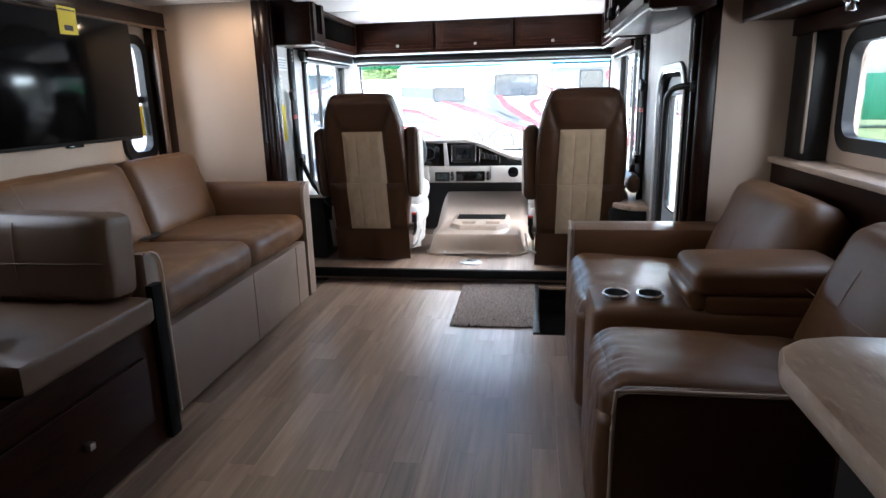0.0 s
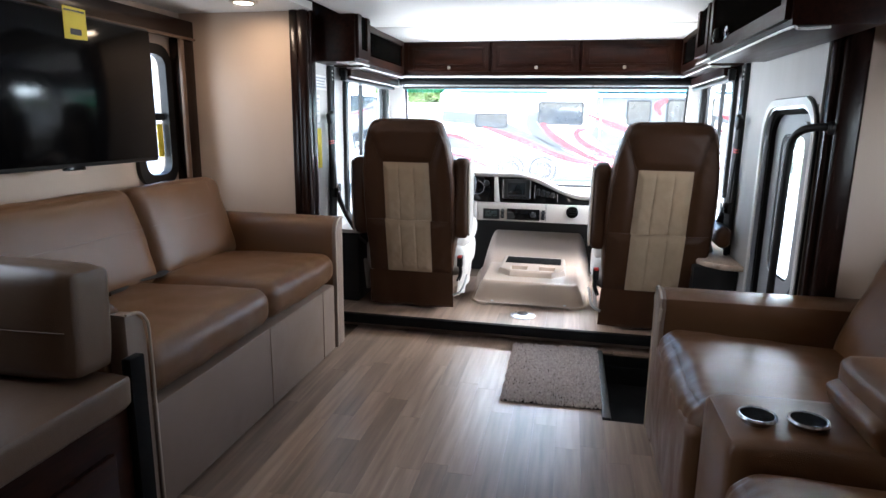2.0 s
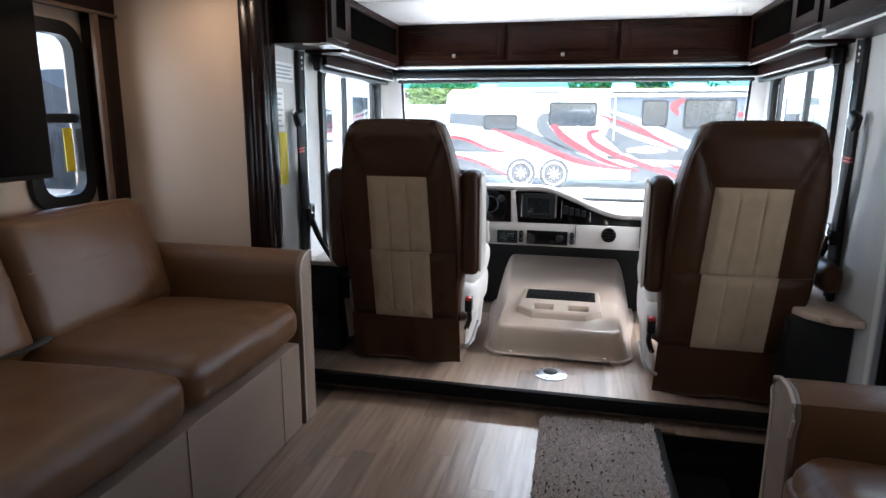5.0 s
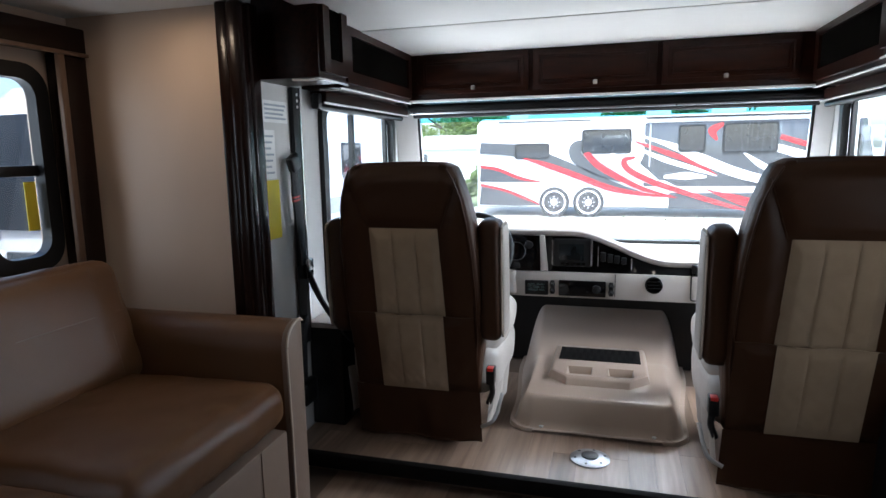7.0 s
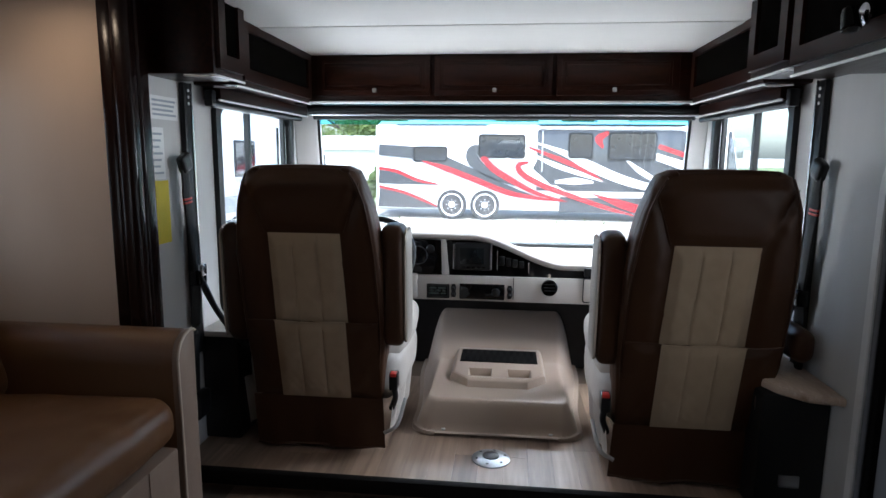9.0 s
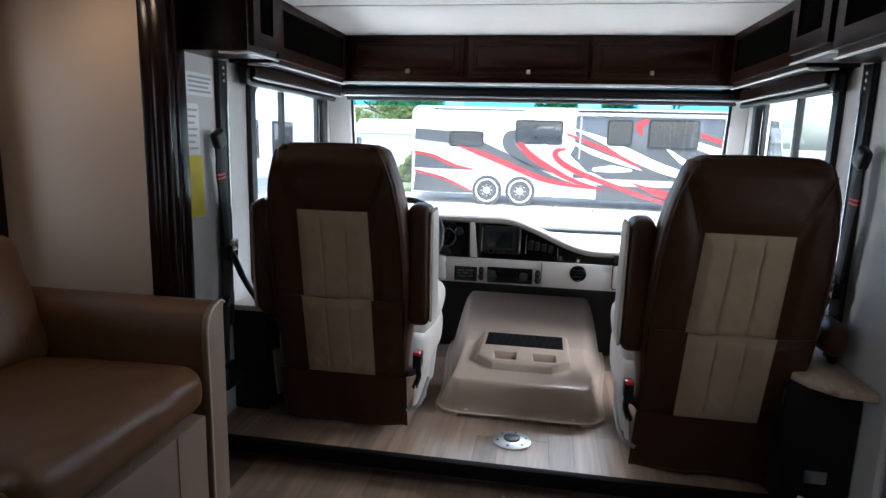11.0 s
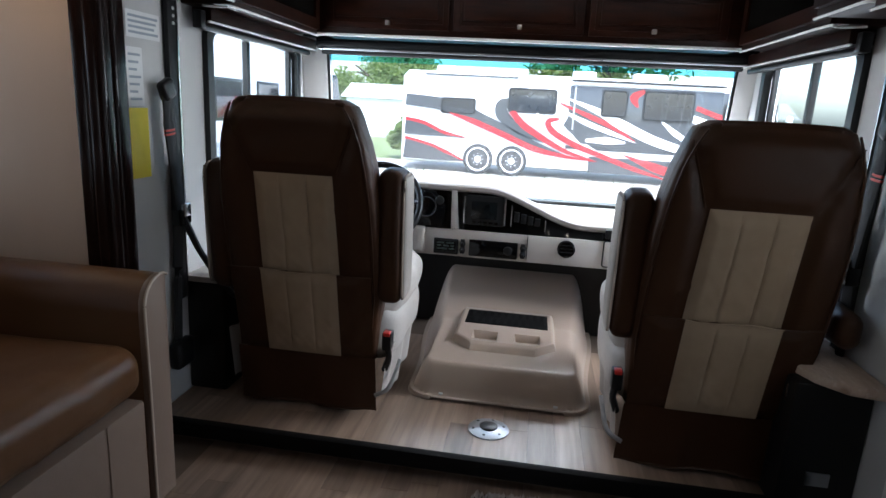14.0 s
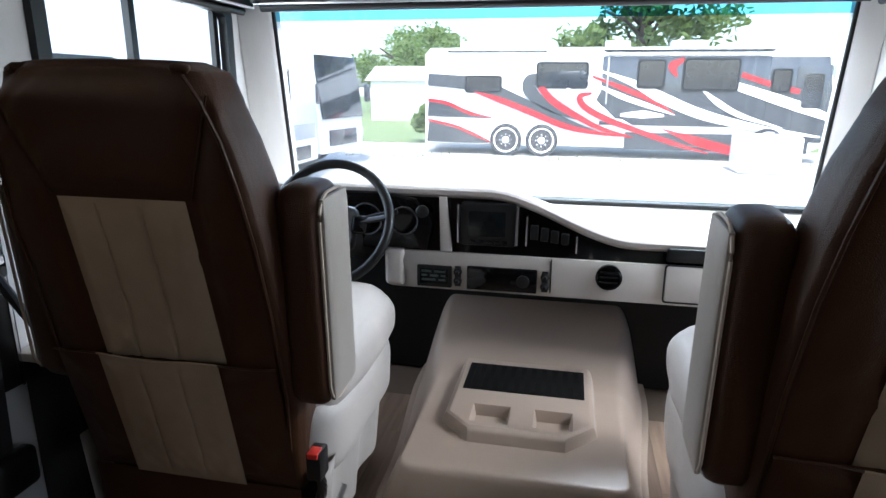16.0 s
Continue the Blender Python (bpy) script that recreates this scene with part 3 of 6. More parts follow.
    part("belt_buckle", box(-1.80, -1.765, 2.38, 2.46, 0.562, 0.582, 0.006), BLACK_GLOSS, s)
    s.matrix_basis = Matrix.Translation((-0.06, 0, 0)) @ s.matrix_basis


sofa()


# ---- recliners with a console ----
def recliner():
    s = thing("recliner_sofa", (0.8, 2.15, 0.0), "brown leather reclining love seat with a cup-holder console", "sofa")
    part("base", box(0.37, 1.24, 1.31, 2.95, 0.012, 0.30, 0.02), LEATHER_GREY, s)
    prof = [(-0.07, 0.012), (0.065, 0.012), (0.07, 0.55), (0.085, 0.59), (0.075, 0.625), (0.03, 0.642), (-0.035, 0.64), (-0.075, 0.62), (-0.085, 0.58), (-0.07, 0.53)]
    part("arm", prism(prof, at_x(0.352, 2.86), 0.86, 0.016), LEATHER, s)
    part("arm_front", prism([(u * 0.97, v) for u, v in prof], at_x(0.338, 2.86), 0.02, 0.008), LEATHER_GREY, s)
    part("piping", tube([(0.338, 2.86 + u, v) for u, v in prof[1:]], 0.005, 8), PIPING, s)
    for i, (y0, y1) in enumerate(((2.06, 2.78), (1.30, 1.745))):
        cy = (y0 + y1) / 2
        part("leg_rest", cushion(0.09, y1 - y0 - 0.01, 0.40, 0.035, (0.015, 0, 0.005), 34, Matrix.Translation((0.375, cy, 0.255)), 0.004, 21 + i, crease=0.004), LEATHER, s)
        part("seat_cushion", cushion(0.70, y1 - y0 - 0.004, 0.19, 0.07, (0.01, 0, 0.02), 40, Matrix.Translation((0.685, cy, 0.405 + 0.035 * i)) @ pose(0, 0, 0, 0, 3, 0), 0.007, 11 + i, crease=0.006), LEATHER, s)
        m = Matrix.Translation((1.09, cy, 0.625 + 0.02 * i)) @ pose(0, 0, 0, 0, 20, 0)
        part("back_cushion", cushion(0.20, y1 - y0 + 0.02, 0.48, 0.075, (0.03, 0, 0.012), 14, m, 0.007, 15 + i), LEATHER, s)
        q = [m @ Vector((-0.101 - 0.028 * (1 - (2 * k / 12 - 1) ** 2) ** 0.6, -0.30 + 0.6 * k / 12, -0.02)) for k in range(13)]
        part("stitching", tube(q, 0.0012, 5), STITCH, s)
        q = [m @ Vector((-0.101 - 0.028 * max(0.0, 1 - (2 * k / 12 - 1) ** 2) ** 0.6, 0.02, -0.2 + 0.4 * k / 12)) for k in range(13)]
        part("stitching", tube(q, 0.0012, 5), STITCH, s)
    # console
    c = part("console", cushion(0.80, 0.30, 0.50, 0.035, (0.0, 0, 0.006), 12, Matrix.Translation((0.75, 1.90, 0.335))), LEATHER, s)
    part("armrest_pad", cushion(0.46, 0.288, 0.085, 0.024, (0.006, 0, 0.010), 14, Matrix.Translation((0.89, 1.90, 0.675)) @ pose(0, 0, 0, 0, -1, 0), 0.003, 31), LEATHER, s)
    part("armrest_base", cushion(0.44, 0.28, 0.075, 0.016, (0.004, 0.003, 0), 10, Matrix.Translation((0.91, 1.90, 0.60))), LEATHER, s)
    part("armrest_lip", cushion(0.06, 0.27, 0.085, 0.02, (0, 0, 0.0), 8, Matrix.Translation((0.668, 1.90, 0.615)) @ pose(0, 0, 0, 0, -25, 0)), LEATHER, s)
    for x, y in ((0.434, 1.87), (0.545, 1.87)):
        cup = part("cup_holder", lathe([(0.030, 0.515), (0.034, 0.596), (0.043, 0.597), (0.0455, 0.602), (0.043, 0.607), (0.038, 0.606), (0.036, 0.603), (0.032, 0.545), (0.004, 0.542)], Matrix.Translation((x, y, 0)), 28), CHROME, s, "chrome-rimmed cup holder")
        # flat black disc imitates the shaded inside; the console has no hole
        part("cup_well", lathe([(0.001, 0.6055), (0.0375, 0.6055), (0.0375, 0.6035), (0.001, 0.6035)], Matrix.Translation((x, y, 0)), 24), WELL_SHADE, cup, "flat black disc standing in for the shaded cup inside")
    # near arm panel
    # brown leather side; the darker vinyl colour stands in for its shade
    part("near_panel", prism([(0.352, 0.012), (1.25, 0.012), (1.25, 0.555), (0.39, 0.55), (0.36, 0.535)], at_y(1.255), 0.05, 0.012), SEAT_BROWN, s)
    part("piping", tube(curve_points([(0.354, 1.253, 0.02), (0.354, 1.253, 0.3), (0.358, 1.253, 0.525), (0.39, 1.255, 0.555), (0.6, 1.255, 0.558), (1.2, 1.255, 0.56)], 5), 0.005, 8), PIPING, s)


recliner()


# ---- dinette ----
def dinette():
    s = thing("dinette_bench", (-1.75, 1.35, 0.0), "dinette bench with taupe leather cushions on a dark wood box", "bench")
    part("base", box(-2.26, -1.215, 0.95, 1.80, 0.012, 0.485, 0.006), WOOD_DARK_Y, s, "dark cherry bench box")
    # black strip standing in for the dark gap between bench and sofa
    part("gap_strip", box(-1.22, -1.19, 1.775, 1.835, 0.012, 0.62, 0.005), RUBBER, s)
    d = part("drawer", box(-1.216, -1.196, 1.03, 1.70, 0.13, 0.38, 0.006), WOOD_DARK_Y, s)
    part("knob", box(-1.196, -1.172, 1.35, 1.375, 0.222, 0.247, 0.004), NICKEL, d, "square nickel knob")
    part("seat_cushion", cushion(1.08, 0.60, 0.10, 0.02, (0, 0, 0.008), 12, Matrix.Translation((-1.726, 1.475, 0.536)), 0.003, 41), LEATHER_TAUPE, s)
    m = Matrix.Translation((-1.76, 1.72, 0.744)) @ pose(0, 0, 0, -3, 0, 0)
    part("backrest", cushion(1.04, 0.15, 0.29, 0.028, (0, 0.018, 0.01), 12, m, 0.004, 43), LEATHER_TAUPE, s)
    part("stitching", tube([m @ Vector((-0.5 + k * 0.1, -0.0795 - 0.017 * max(0.0, 1 - (k / 5 - 1) ** 2) ** 0.6, -0.01)) for k in range(11)], 0.0016, 5), STITCH, s)
    for xx in (-0.18, 0.18):
        part("stitching", tube([m @ Vector((xx, -0.078 - 0.016 * max(0.0, 1 - (k / 5 - 1) ** 2) ** 0.6, -0.13 + 0.026 * k)) for k in range(11)], 0.0016, 5), STITCH, s)
    t = thing("dinette_table", (-1.9, 0.9, 0.0), "marble-look dinette table on a steel leg", "table")
    part("tabletop", prism(round_rect(0.80, 0.92, 0.05), Matrix.Translation((-1.89, 1.0, 0.72)), 0.03, 0.008), MARBLE, t)
    part("leg", lathe([(0.07, 0.012), (0.07, 0.02), (0.03, 0.03), (0.03, 0.72)], Matrix.Translation((-1.85, 0.7, 0)), 16), STEEL, t)


dinette()


def kitchen():
    s = thing("kitchen_counter", (1.0, 0.2, 0.0), "dark wood kitchen cabinet under a counter", "cabinet")
    part("body", box(0.60, 1.38, -0.85, 0.74, 0.012, 0.855, 0.006), WOOD_DARK, s)
    part("side_panel", box(0.585, 0.602, -0.80, 0.70, 0.06, 0.83, 0.004), BLACK, s)
    t = thing("countertop", (1.0, 0.2, 0.86), "tan marble-look counter slab with rounded corners", "countertop")
    pts = [(1.38, -0.86), (1.38, 0.785), (0.60, 0.785), (0.545, 0.77), (0.505, 0.735), (0.487, 0.68), (0.487, -0.86)]
    part("slab", prism(pts, Matrix.Translation((0, 0, 0.858)), 0.042, 0.012), MARBLE, t)


kitchen()


# ---- television ----
def television():
    s = thing("television", (-2.15, 2.64, 1.06), "large flat black television on the window wall", "television")
    part("casing", box(-2.17, -2.105, 2.15, 3.20, 1.06, 1.70, 0.012), BLACK, s)
    part("screen", box(-2.106, -2.100, 2.162, 3.188, 1.078, 1.688, 0.002), SCREEN, s, "glossy black screen")
    part("sensor", box(-2.13, -2.10, 2.60, 2.70, 1.048, 1.064, 0.004), BLACK_GLOSS, s)
    part("bracket", box(-2.279, -2.165, 2.5, 2.8, 1.25, 1.5), BLACK, s)
    n = part("sticker", prism([(-0.062, -0.065), (0.06, -0.06), (0.062, 0.064), (-0.06, 0.066)], at_x(-2.099, 2.72, 1.655), 0.002), YELLOW, s, "yellow energy sticker")
    part("print", box(-2.0972, -2.0964, 2.69, 2.75, 1.61, 1.635), BLACK, n)
    part("print", box(-2.0972, -2.0964, 2.665, 2.775, 1.702, 1.710), BLACK, n)


television()


# ---- cab seats ----
def cab_seat(name, cx, y_ref, lean, label, low_arm, recline):
    s = thing(name, (cx, y_ref + 0.35, CAB_Z), label, "car seat", "captain's seats of the cab")

    def B(u, d, z):
        """A place on the back: u across, d forward of the rear face, z up."""
        return Vector((cx + u + lean * (z - 1.03), y_ref + d + recline * (1.03 - z), z))

    # backrest: stations up the back with half width and depth
    st = [(0.33, 0.262, 0.16), (0.45, 0.272, 0.17), (0.60, 0.288, 0.17), (0.80, 0.288, 0.165), (0.95, 0.281, 0.16), (1.06, 0.268, 0.155), (1.15, 0.252, 0.15), (1.22, 0.228, 0.145), (1.262, 0.205, 0.12), (1.278, 0.17, 0.07)]
    rows = []
    for k in range(len(st) - 1):
        m = 7 if k < 7 else 5
        rows += [tuple(p + (q - p) * j / m for p, q in zip(st[k], st[k + 1])) for j in range(m)]
    rows.append(st[-1])
    own = bmesh.new()
    n = 112
    rings = []

    def seam_gap(u, z):
        """Distance from the nearest seam of the back: the panel's edges, the mitres and the yoke's foot."""
        a = abs(u)
        if z < 1.04:
            return max(0.0, a - 0.152)
        t = max(0.0, min(1.0, ((a - 0.152) * 0.068 + (z - 1.04) * 0.19) / (0.068 ** 2 + 0.19 ** 2)))
        g = math.hypot(a - 0.152 - 0.068 * t, z - 1.04 - 0.19 * t)
        return min(g, z - 1.04) if a < 0.152 else g

    for z, hw, dp in rows:
        ring = []
        for k in range(n):
            a = 2 * math.pi * k / n
            c, sn = math.cos(a), math.sin(a)
            e = 0.36
            u = hw * math.copysign(abs(c) ** e, c)
            d = dp / 2 * math.copysign(abs(sn) ** e, sn)
            w = noise.noise(Vector((u * 8 + cx * 5, d * 8, z * 7))) * 0.004
            crease = noise.noise(Vector((u * 5 + cx, z * 26 + abs(u) * 22, 2.0))) * 0.005
            puff = 0.0
            if sn < -0.3:
                puff = -0.014 * (1 - math.exp(-(seam_gap(u, z) / 0.022) ** 2)) + crease
            zz = z + 0.012 * (1 - (u / 0.28) ** 2) * smooth_step(1.15, 1.24, z)
            back = 0.03 * smooth_step(1.21, 1.26, z) + 0.02 * smooth_step(1.26, 1.278, z)
            ring.append(own.verts.new(B(u + w, dp / 2 + d + back + w + puff + 0.008, zz)))
        rings.append(ring)
    for A, Q in zip(rings, rings[1:]):
        for k in range(n):
            own.faces.new((A[k], A[(k + 1) % n], Q[(k + 1) % n], Q[k]))
    own.faces.new(rings[0][::-1])
    own.faces.new(rings[-1])
    bmesh.ops.recalc_face_normals(own, faces=own.faces[:])
    part("backrest", own, SEAT_BROWN, s, "dark brown vinyl back shell")

    def patch(u0, u1, z0, z1, lift, seed, taper=0.0, bulge=0.006, slack=0.0075, tuck=0.010):
        def fn(i, j):
            z = z0 + (z1 - z0) * j
            f = 1 + taper * (j - 0.5)
            u = (u0 + (u1 - u0) * i) * f
            low = 1 - j
            w = noise.noise(Vector((u * 9 + seed, z * 16 - u * 14, seed))) * slack * (0.35 + 0.9 * low)
            w += noise.noise(Vector((u * 22 + seed, z * 40 + u * 30, seed + 5))) * slack * 0.4 * low
            edge = min(1.0, 9 * min(i, 1 - i, j, 1 - j))
            return B(u, -lift - bulge * edge * abs(math.sin(math.pi * i * 3)) ** 0.25 + w * edge + (1 - edge) * tuck, z)
        return grid(fn, 48, 40)

    part("back_panel", patch(-0.142, 0.142, 0.645, 1.038, 0.004, cx, -0.05, 0.005), SEAT_BEIGE, s, "beige cloth back panel")
    for u in (-0.05, 0.05):
        part("panel_seam", tube([B(u * (1 + 0.1 * (0.87 - z)), -0.0055, z) for z in (0.69, 0.8, 0.9, 1.03)], 0.0011, 5), SEAT_BEIGE, s)
    # map pocket: brown sides and a beige middle, its top edge piped
    pk = part("map_pocket", patch(-0.262, 0.262, 0.35, 0.682, 0.016, cx + 4, 0.0, 0.003, 0.006), SEAT_BROWN, s)
    part("pocket_panel", patch(-0.142, 0.142, 0.352, 0.684, 0.026, cx + 9, 0.0, 0.004, 0.007, 0.004), SEAT_BEIGE, pk, "beige cloth pocket middle")

    def hem(u):
        return B(u, -0.027 + 0.016 * abs(u / 0.268) ** 3, 0.685 + 0.003 * math.sin(u * 26 + cx))
    part("pocket_piping", tube([hem(-0.143 + 0.286 * k / 14) for k in range(15)], 0.0026, 6), SEAT_BEIGE, pk, "beige piped edge")
    for sg in (-1, 1):
        part("pocket_piping", tube([hem(sg * (0.143 + 0.123 * k / 8)) for k in range(9)], 0.0026, 6), SEAT_BROWN, pk)
    for sg in (-1, 1):
        part("side_piping", tube([B(sg * hw * 0.93, dp * 0.06 - 0.004, z) for z, hw, dp in st[1:-1]], 0.004, 6), SEAT_BROWN, s)
        part("yoke_seam", tube([B(sg * (0.152 + 0.068 * k / 6), 0.006 + 0.01 * (k / 6) ** 2, 1.04 + 0.19 * k / 6) for k in range(7)], 0.002, 6), SEAT_BROWN, s)

    # skirt below the back, hanging in soft folds
    def skirt(i, j):
        u = -0.27 + 0.54 * i
        fold = 0.011 * math.sin(i * 11 + cx * 3) * (1 - j) + 0.004 * math.sin(i * 27 + 1) * (1 - j)
        return B(u, 0.0 + fold - 0.012 - 0.02 * (1 - j), 0.125 + 0.225 * j)
    part("skirt", grid(skirt, 40, 6), SEAT_BROWN, s, "hanging brown vinyl skirt")
    part("skirt_hem", tube([skirt(k / 24, 0) for k in range(25)], 0.005, 6), SEAT_BROWN, s)

    # seat, pedestal and trims
    yc = y_ref + 0.40
    part("seat_cushion", cushion(0.64, 0.58, 0.20, 0.085, (0.02, 0.01, 0.02), 14, Matrix.Translation((cx, yc + 0.09, 0.555)), 0.006, cx), SEAT_CREAM, s, "cream vinyl seat cushion")
    part("seat_side", cushion(0.63, 0.54, 0.22, 0.06, (0.02, 0.01, 0), 12, Matrix.Translation((cx, yc + 0.06, 0.42)), 0.008, cx + 3), SEAT_CREAM, s)
    part("pedestal", lathe([(0.20, CAB_Z), (0.20, CAB_Z + 0.02), (0.15, CAB_Z + 0.04), (0.14, 0.30), (0.2, 0.33)], Matrix.Translation((cx, yc, 0)), 20), BLACK, s)

    def flap(side):
        def fn(i, j):
            y = yc - 0.26 + 0.5 * i
            return Vector((cx + side * (0.315 + 0.012 * math.sin(i * 17) - 0.02 * (1 - j)), y, 0.16 + 0.1 * abs(i - 0.5) + (0.36 - 0.16) * j))
        return grid(fn, 24, 6)
    for side in (-1, 1):
        part("side_flap", flap(side), SEAT_CREAM, s, "cream vinyl side flap")
    inner = 1 if cx < -0.3 else -1
    # raised armrests stand beside the back
    for side in (-1, 1):
        ax = cx + side * 0.315
        if side == low_arm:
            m = Matrix.Translation((ax + side * 0.02, y_ref + 0.27, 0.685))
            part("armrest", cushion(0.075, 0.42, 0.11, 0.037, (0, 0, 0.006), 10, m, 0.003, cx), SEAT_BROWN, s, "lowered brown armrest")
            continue
        m = Matrix.Translation((ax, y_ref + 0.165, 0.82)) @ pose(0, 0, 0, 3, 0, 0)
        part("armrest", cushion(0.10, 0.15, 0.47, 0.035, (0.006, 0.01, 0.01), 10, m, 0.003, cx + side), SEAT_BROWN, s, "armrest folded upright")
        part("armrest_side", cushion(0.014, 0.13, 0.44, 0.006, (0.004, 0, 0), 8, Matrix.Translation((ax + side * 0.052, y_ref + 0.168, 0.82)) @ pose(0, 0, 0, 3, 0, 0)), ARM_SIDE, s, "pale stone armrest side")
        ov = [(m @ Vector((side * 0.052, u, v))) for u, v in round_rect(0.145, 0.455, 0.05)]
        part("piping", tube(ov, 0.0035, 6, True), PIPING, s)
    # buckle stalk on the inner side
    bx = cx + inner * 0.30
    part("buckle_stalk", tube(curve_points([(bx, y_ref + 0.16, 0.30), (bx + inner * 0.02, y_ref + 0.14, 0.36), (bx + inner * 0.015, y_ref + 0.13, 0.41)], 5), 0.012, 8), BLACK, s)
    bk = part("buckle", box(bx + inner * 0.0, bx + inner * 0.035, y_ref + 0.10, y_ref + 0.15, 0.40, 0.47, 0.006), BLACK, s)
    part("buckle_button", box(bx + inner * 0.005, bx + inner * 0.03, y_ref + 0.096, y_ref + 0.13, 0.458, 0.472, 0.003), RED, bk, "red release button")
    part("lever", tube(curve_points([(bx - inner * 0.02, y_ref + 0.1, 0.22), (bx + inner * 0.03, y_ref + 0.12, 0.25), (bx + inner * 0.05, y_ref + 0.2, 0.33)], 5), 0.008, 8), STEEL, s)
    # gathered corner at the top of the back
    for sg in (-1, 1):
        for k in range(3):
            part("gather", cushion(0.034 - 0.006 * k, 0.05, 0.014, 0.006, (0, 0, 0.004), 6, Matrix.Translation(B(sg * (0.162 + 0.016 * k), 0.05 + 0.012 * k, 1.27 - 0.008 * k)) @ pose(0, 0, 0, 8 * k, sg * (12 + 14 * k), sg * 20), 0.006, cx + k), SEAT_BROWN, s)
    return s


cab_seat("driver_seat", -0.985, 3.885, 0.0, "brown and beige captain's seat for the driver, arms folded up", 0, 0.21)
cab_seat("passenger_seat", 0.459, 3.775, 0.02, "brown and beige captain's seat for the passenger, arm lowered", 1, 0.20)


# ---- engine cover ----
def engine_cover():
    s = thing("engine_cover", (-0.26, 4.7, CAB_Z), "champagne moulded engine cover with a cup tray", "engine cover")
    x0, x1, y0, y1, rad = -0.645, 0.125, 4.232, 5.30, 0.115

    def hood(i, j):
        """A moulded hood: flange, steep rounded sides, a flat top that rises under the dash."""
        x, y = x0 + (x1 - x0) * i, y0 + (y1 - y0) * j
        cx, cy = (x0 + x1) / 2, (y0 + y1 + 1) / 2
        hx, hy = (x1 - x0) / 2 - rad, (y1 + 1 - y0) / 2 - rad
        qx, qy = abs(x - cx) - hx, abs(y - cy) - hy
        d = rad - (math.hypot(max(qx, 0), max(qy, 0)) + min(max(qx, qy), 0))
        top = 0.247 + 0.004 * smooth_step(4.35, 4.8, y) + 0.185 * smooth_step(4.82, 5.22, y)
        base = CAB_Z + 0.002 + 0.014 * smooth_step(-0.012, 0.004, d)
        s1 = max(0.0, min(1.0, (d - 0.022) / (0.056 + 0.036 * smooth_step(4.5, 4.9, y))))
        z = base + (top - base) * (1 - (1 - s1) ** (1.35 + 0.8 * smooth_step(4.5, 4.9, y)))
        x = cx + (x - cx) * (1 + 0.15 * smooth_step(4.45, 5.1, y))
        if d < 0:
            q = Vector((x - cx, y - cy, 0))
            k = max(0.0, 1 + d / max(0.05, q.length))
            x, y, z = cx + q.x * k, cy + q.y * k, CAB_Z + 0.002
        return Vector((x, y, z))
    part("body", grid(hood, 120, 130), COVER, s)
    # cup tray: an eight-sided raised box with two open wells
    def ring(x0, x1, y0, y1, c, z):
        return [(x0 + c, y0, z), (x1 - c, y0, z), (x1, y0 + c, z), (x1, y1, z), (x0, y1, z), (x0, y0 + c, z)]
    TZ, ta, tb, tc, td, ch = 0.285, -0.470, -0.050, 4.482, 4.935, 0.07
    own = bmesh.new()
    loops = [ring(-0.516, -0.004, 4.424, 4.965, 0.105, 0.208), ring(-0.502, -0.018, 4.440, 4.96, 0.10, 0.222), ring(-0.486, -0.034, 4.462, 4.945, 0.085, 0.272), ring(-0.480, -0.040, 4.471, 4.94, 0.077, 0.281), ring(ta, tb, tc, td, ch, TZ)]
    vv = [[own.verts.new(q) for q in L] for L in loops]
    for A, Q in zip(vv, vv[1:]):
        for k in range(6):
            own.faces.new((A[k], A[(k + 1) % 6], Q[(k + 1) % 6], Q[k]))
    wells = [(-0.405, -0.288), (-0.216, -0.099)]
    ya, yb = 4.506, 4.61

    def flat(*pts):
        own.faces.new([own.verts.new((x, y, TZ)) for x, y in pts])
    k = ya - tc
    flat((ta + ch, tc), (tb - ch, tc), (tb - ch + k, ya), (ta + ch - k, ya))
    flat((ta + ch - k, ya), (wells[0][0], ya), (wells[0][0], yb), (ta, yb), (ta, tc + ch))
    flat((wells[0][1], ya), (wells[1][0], ya), (wells[1][0], yb), (wells[0][1], yb))
    flat((wells[1][1], ya), (tb - ch + k, ya), (tb, tc + ch), (tb, yb), (wells[1][1], yb))
    flat((ta, yb), (tb, yb), (tb, td), (ta, td))
    for f in own.faces:
        f.normal_update()
        if f.normal.z < 0:
            f.normal_flip()
    tray = part("cup_tray", own, COVER, s)
    for a, b in wells:
        own = bmesh.new()
        rims = []
        for z, q in ((TZ, 0.0), (TZ - 0.004, 0.003), (0.246, 0.010)):
            rims.append([own.verts.new(v) for v in ((a + q, ya + q, z), (b - q, ya + q, z), (b - q, yb - q, z), (a + q, yb - q, z))])
        for A, Q in zip(rims, rims[1:]):
            for k in range(4):
                own.faces.new((A[k], Q[k], Q[(k + 1) % 4], A[(k + 1) % 4]))
        w = part("cup_well", own, COVER, tray)
        part("well_floor", box(a + 0.006, b - 0.006, ya + 0.006, yb - 0.006, 0.2435, 0.2475), RUBBER, w, "black rubber bottom of a cup well")
    part("pad", box(-0.456, -0.063, 4.70, 4.892, 0.284, 0.289, 0.002), RUBBER, tray, "black ribbed rubber pad")
    for k in range(11):
        part("pad_rib", box(-0.448 + k * 0.035, -0.432 + k * 0.035, 4.708, 4.884, 0.289, 0.2905), RUBBER, tray)
    for x in (-0.493, -0.022):
        part("bolt", lathe([(0.012, 0.112), (0.012, 0.124), (0.007, 0.128)], Matrix.Translation((x, 4.262, 0)), 12), STEEL, s)


engine_cover()


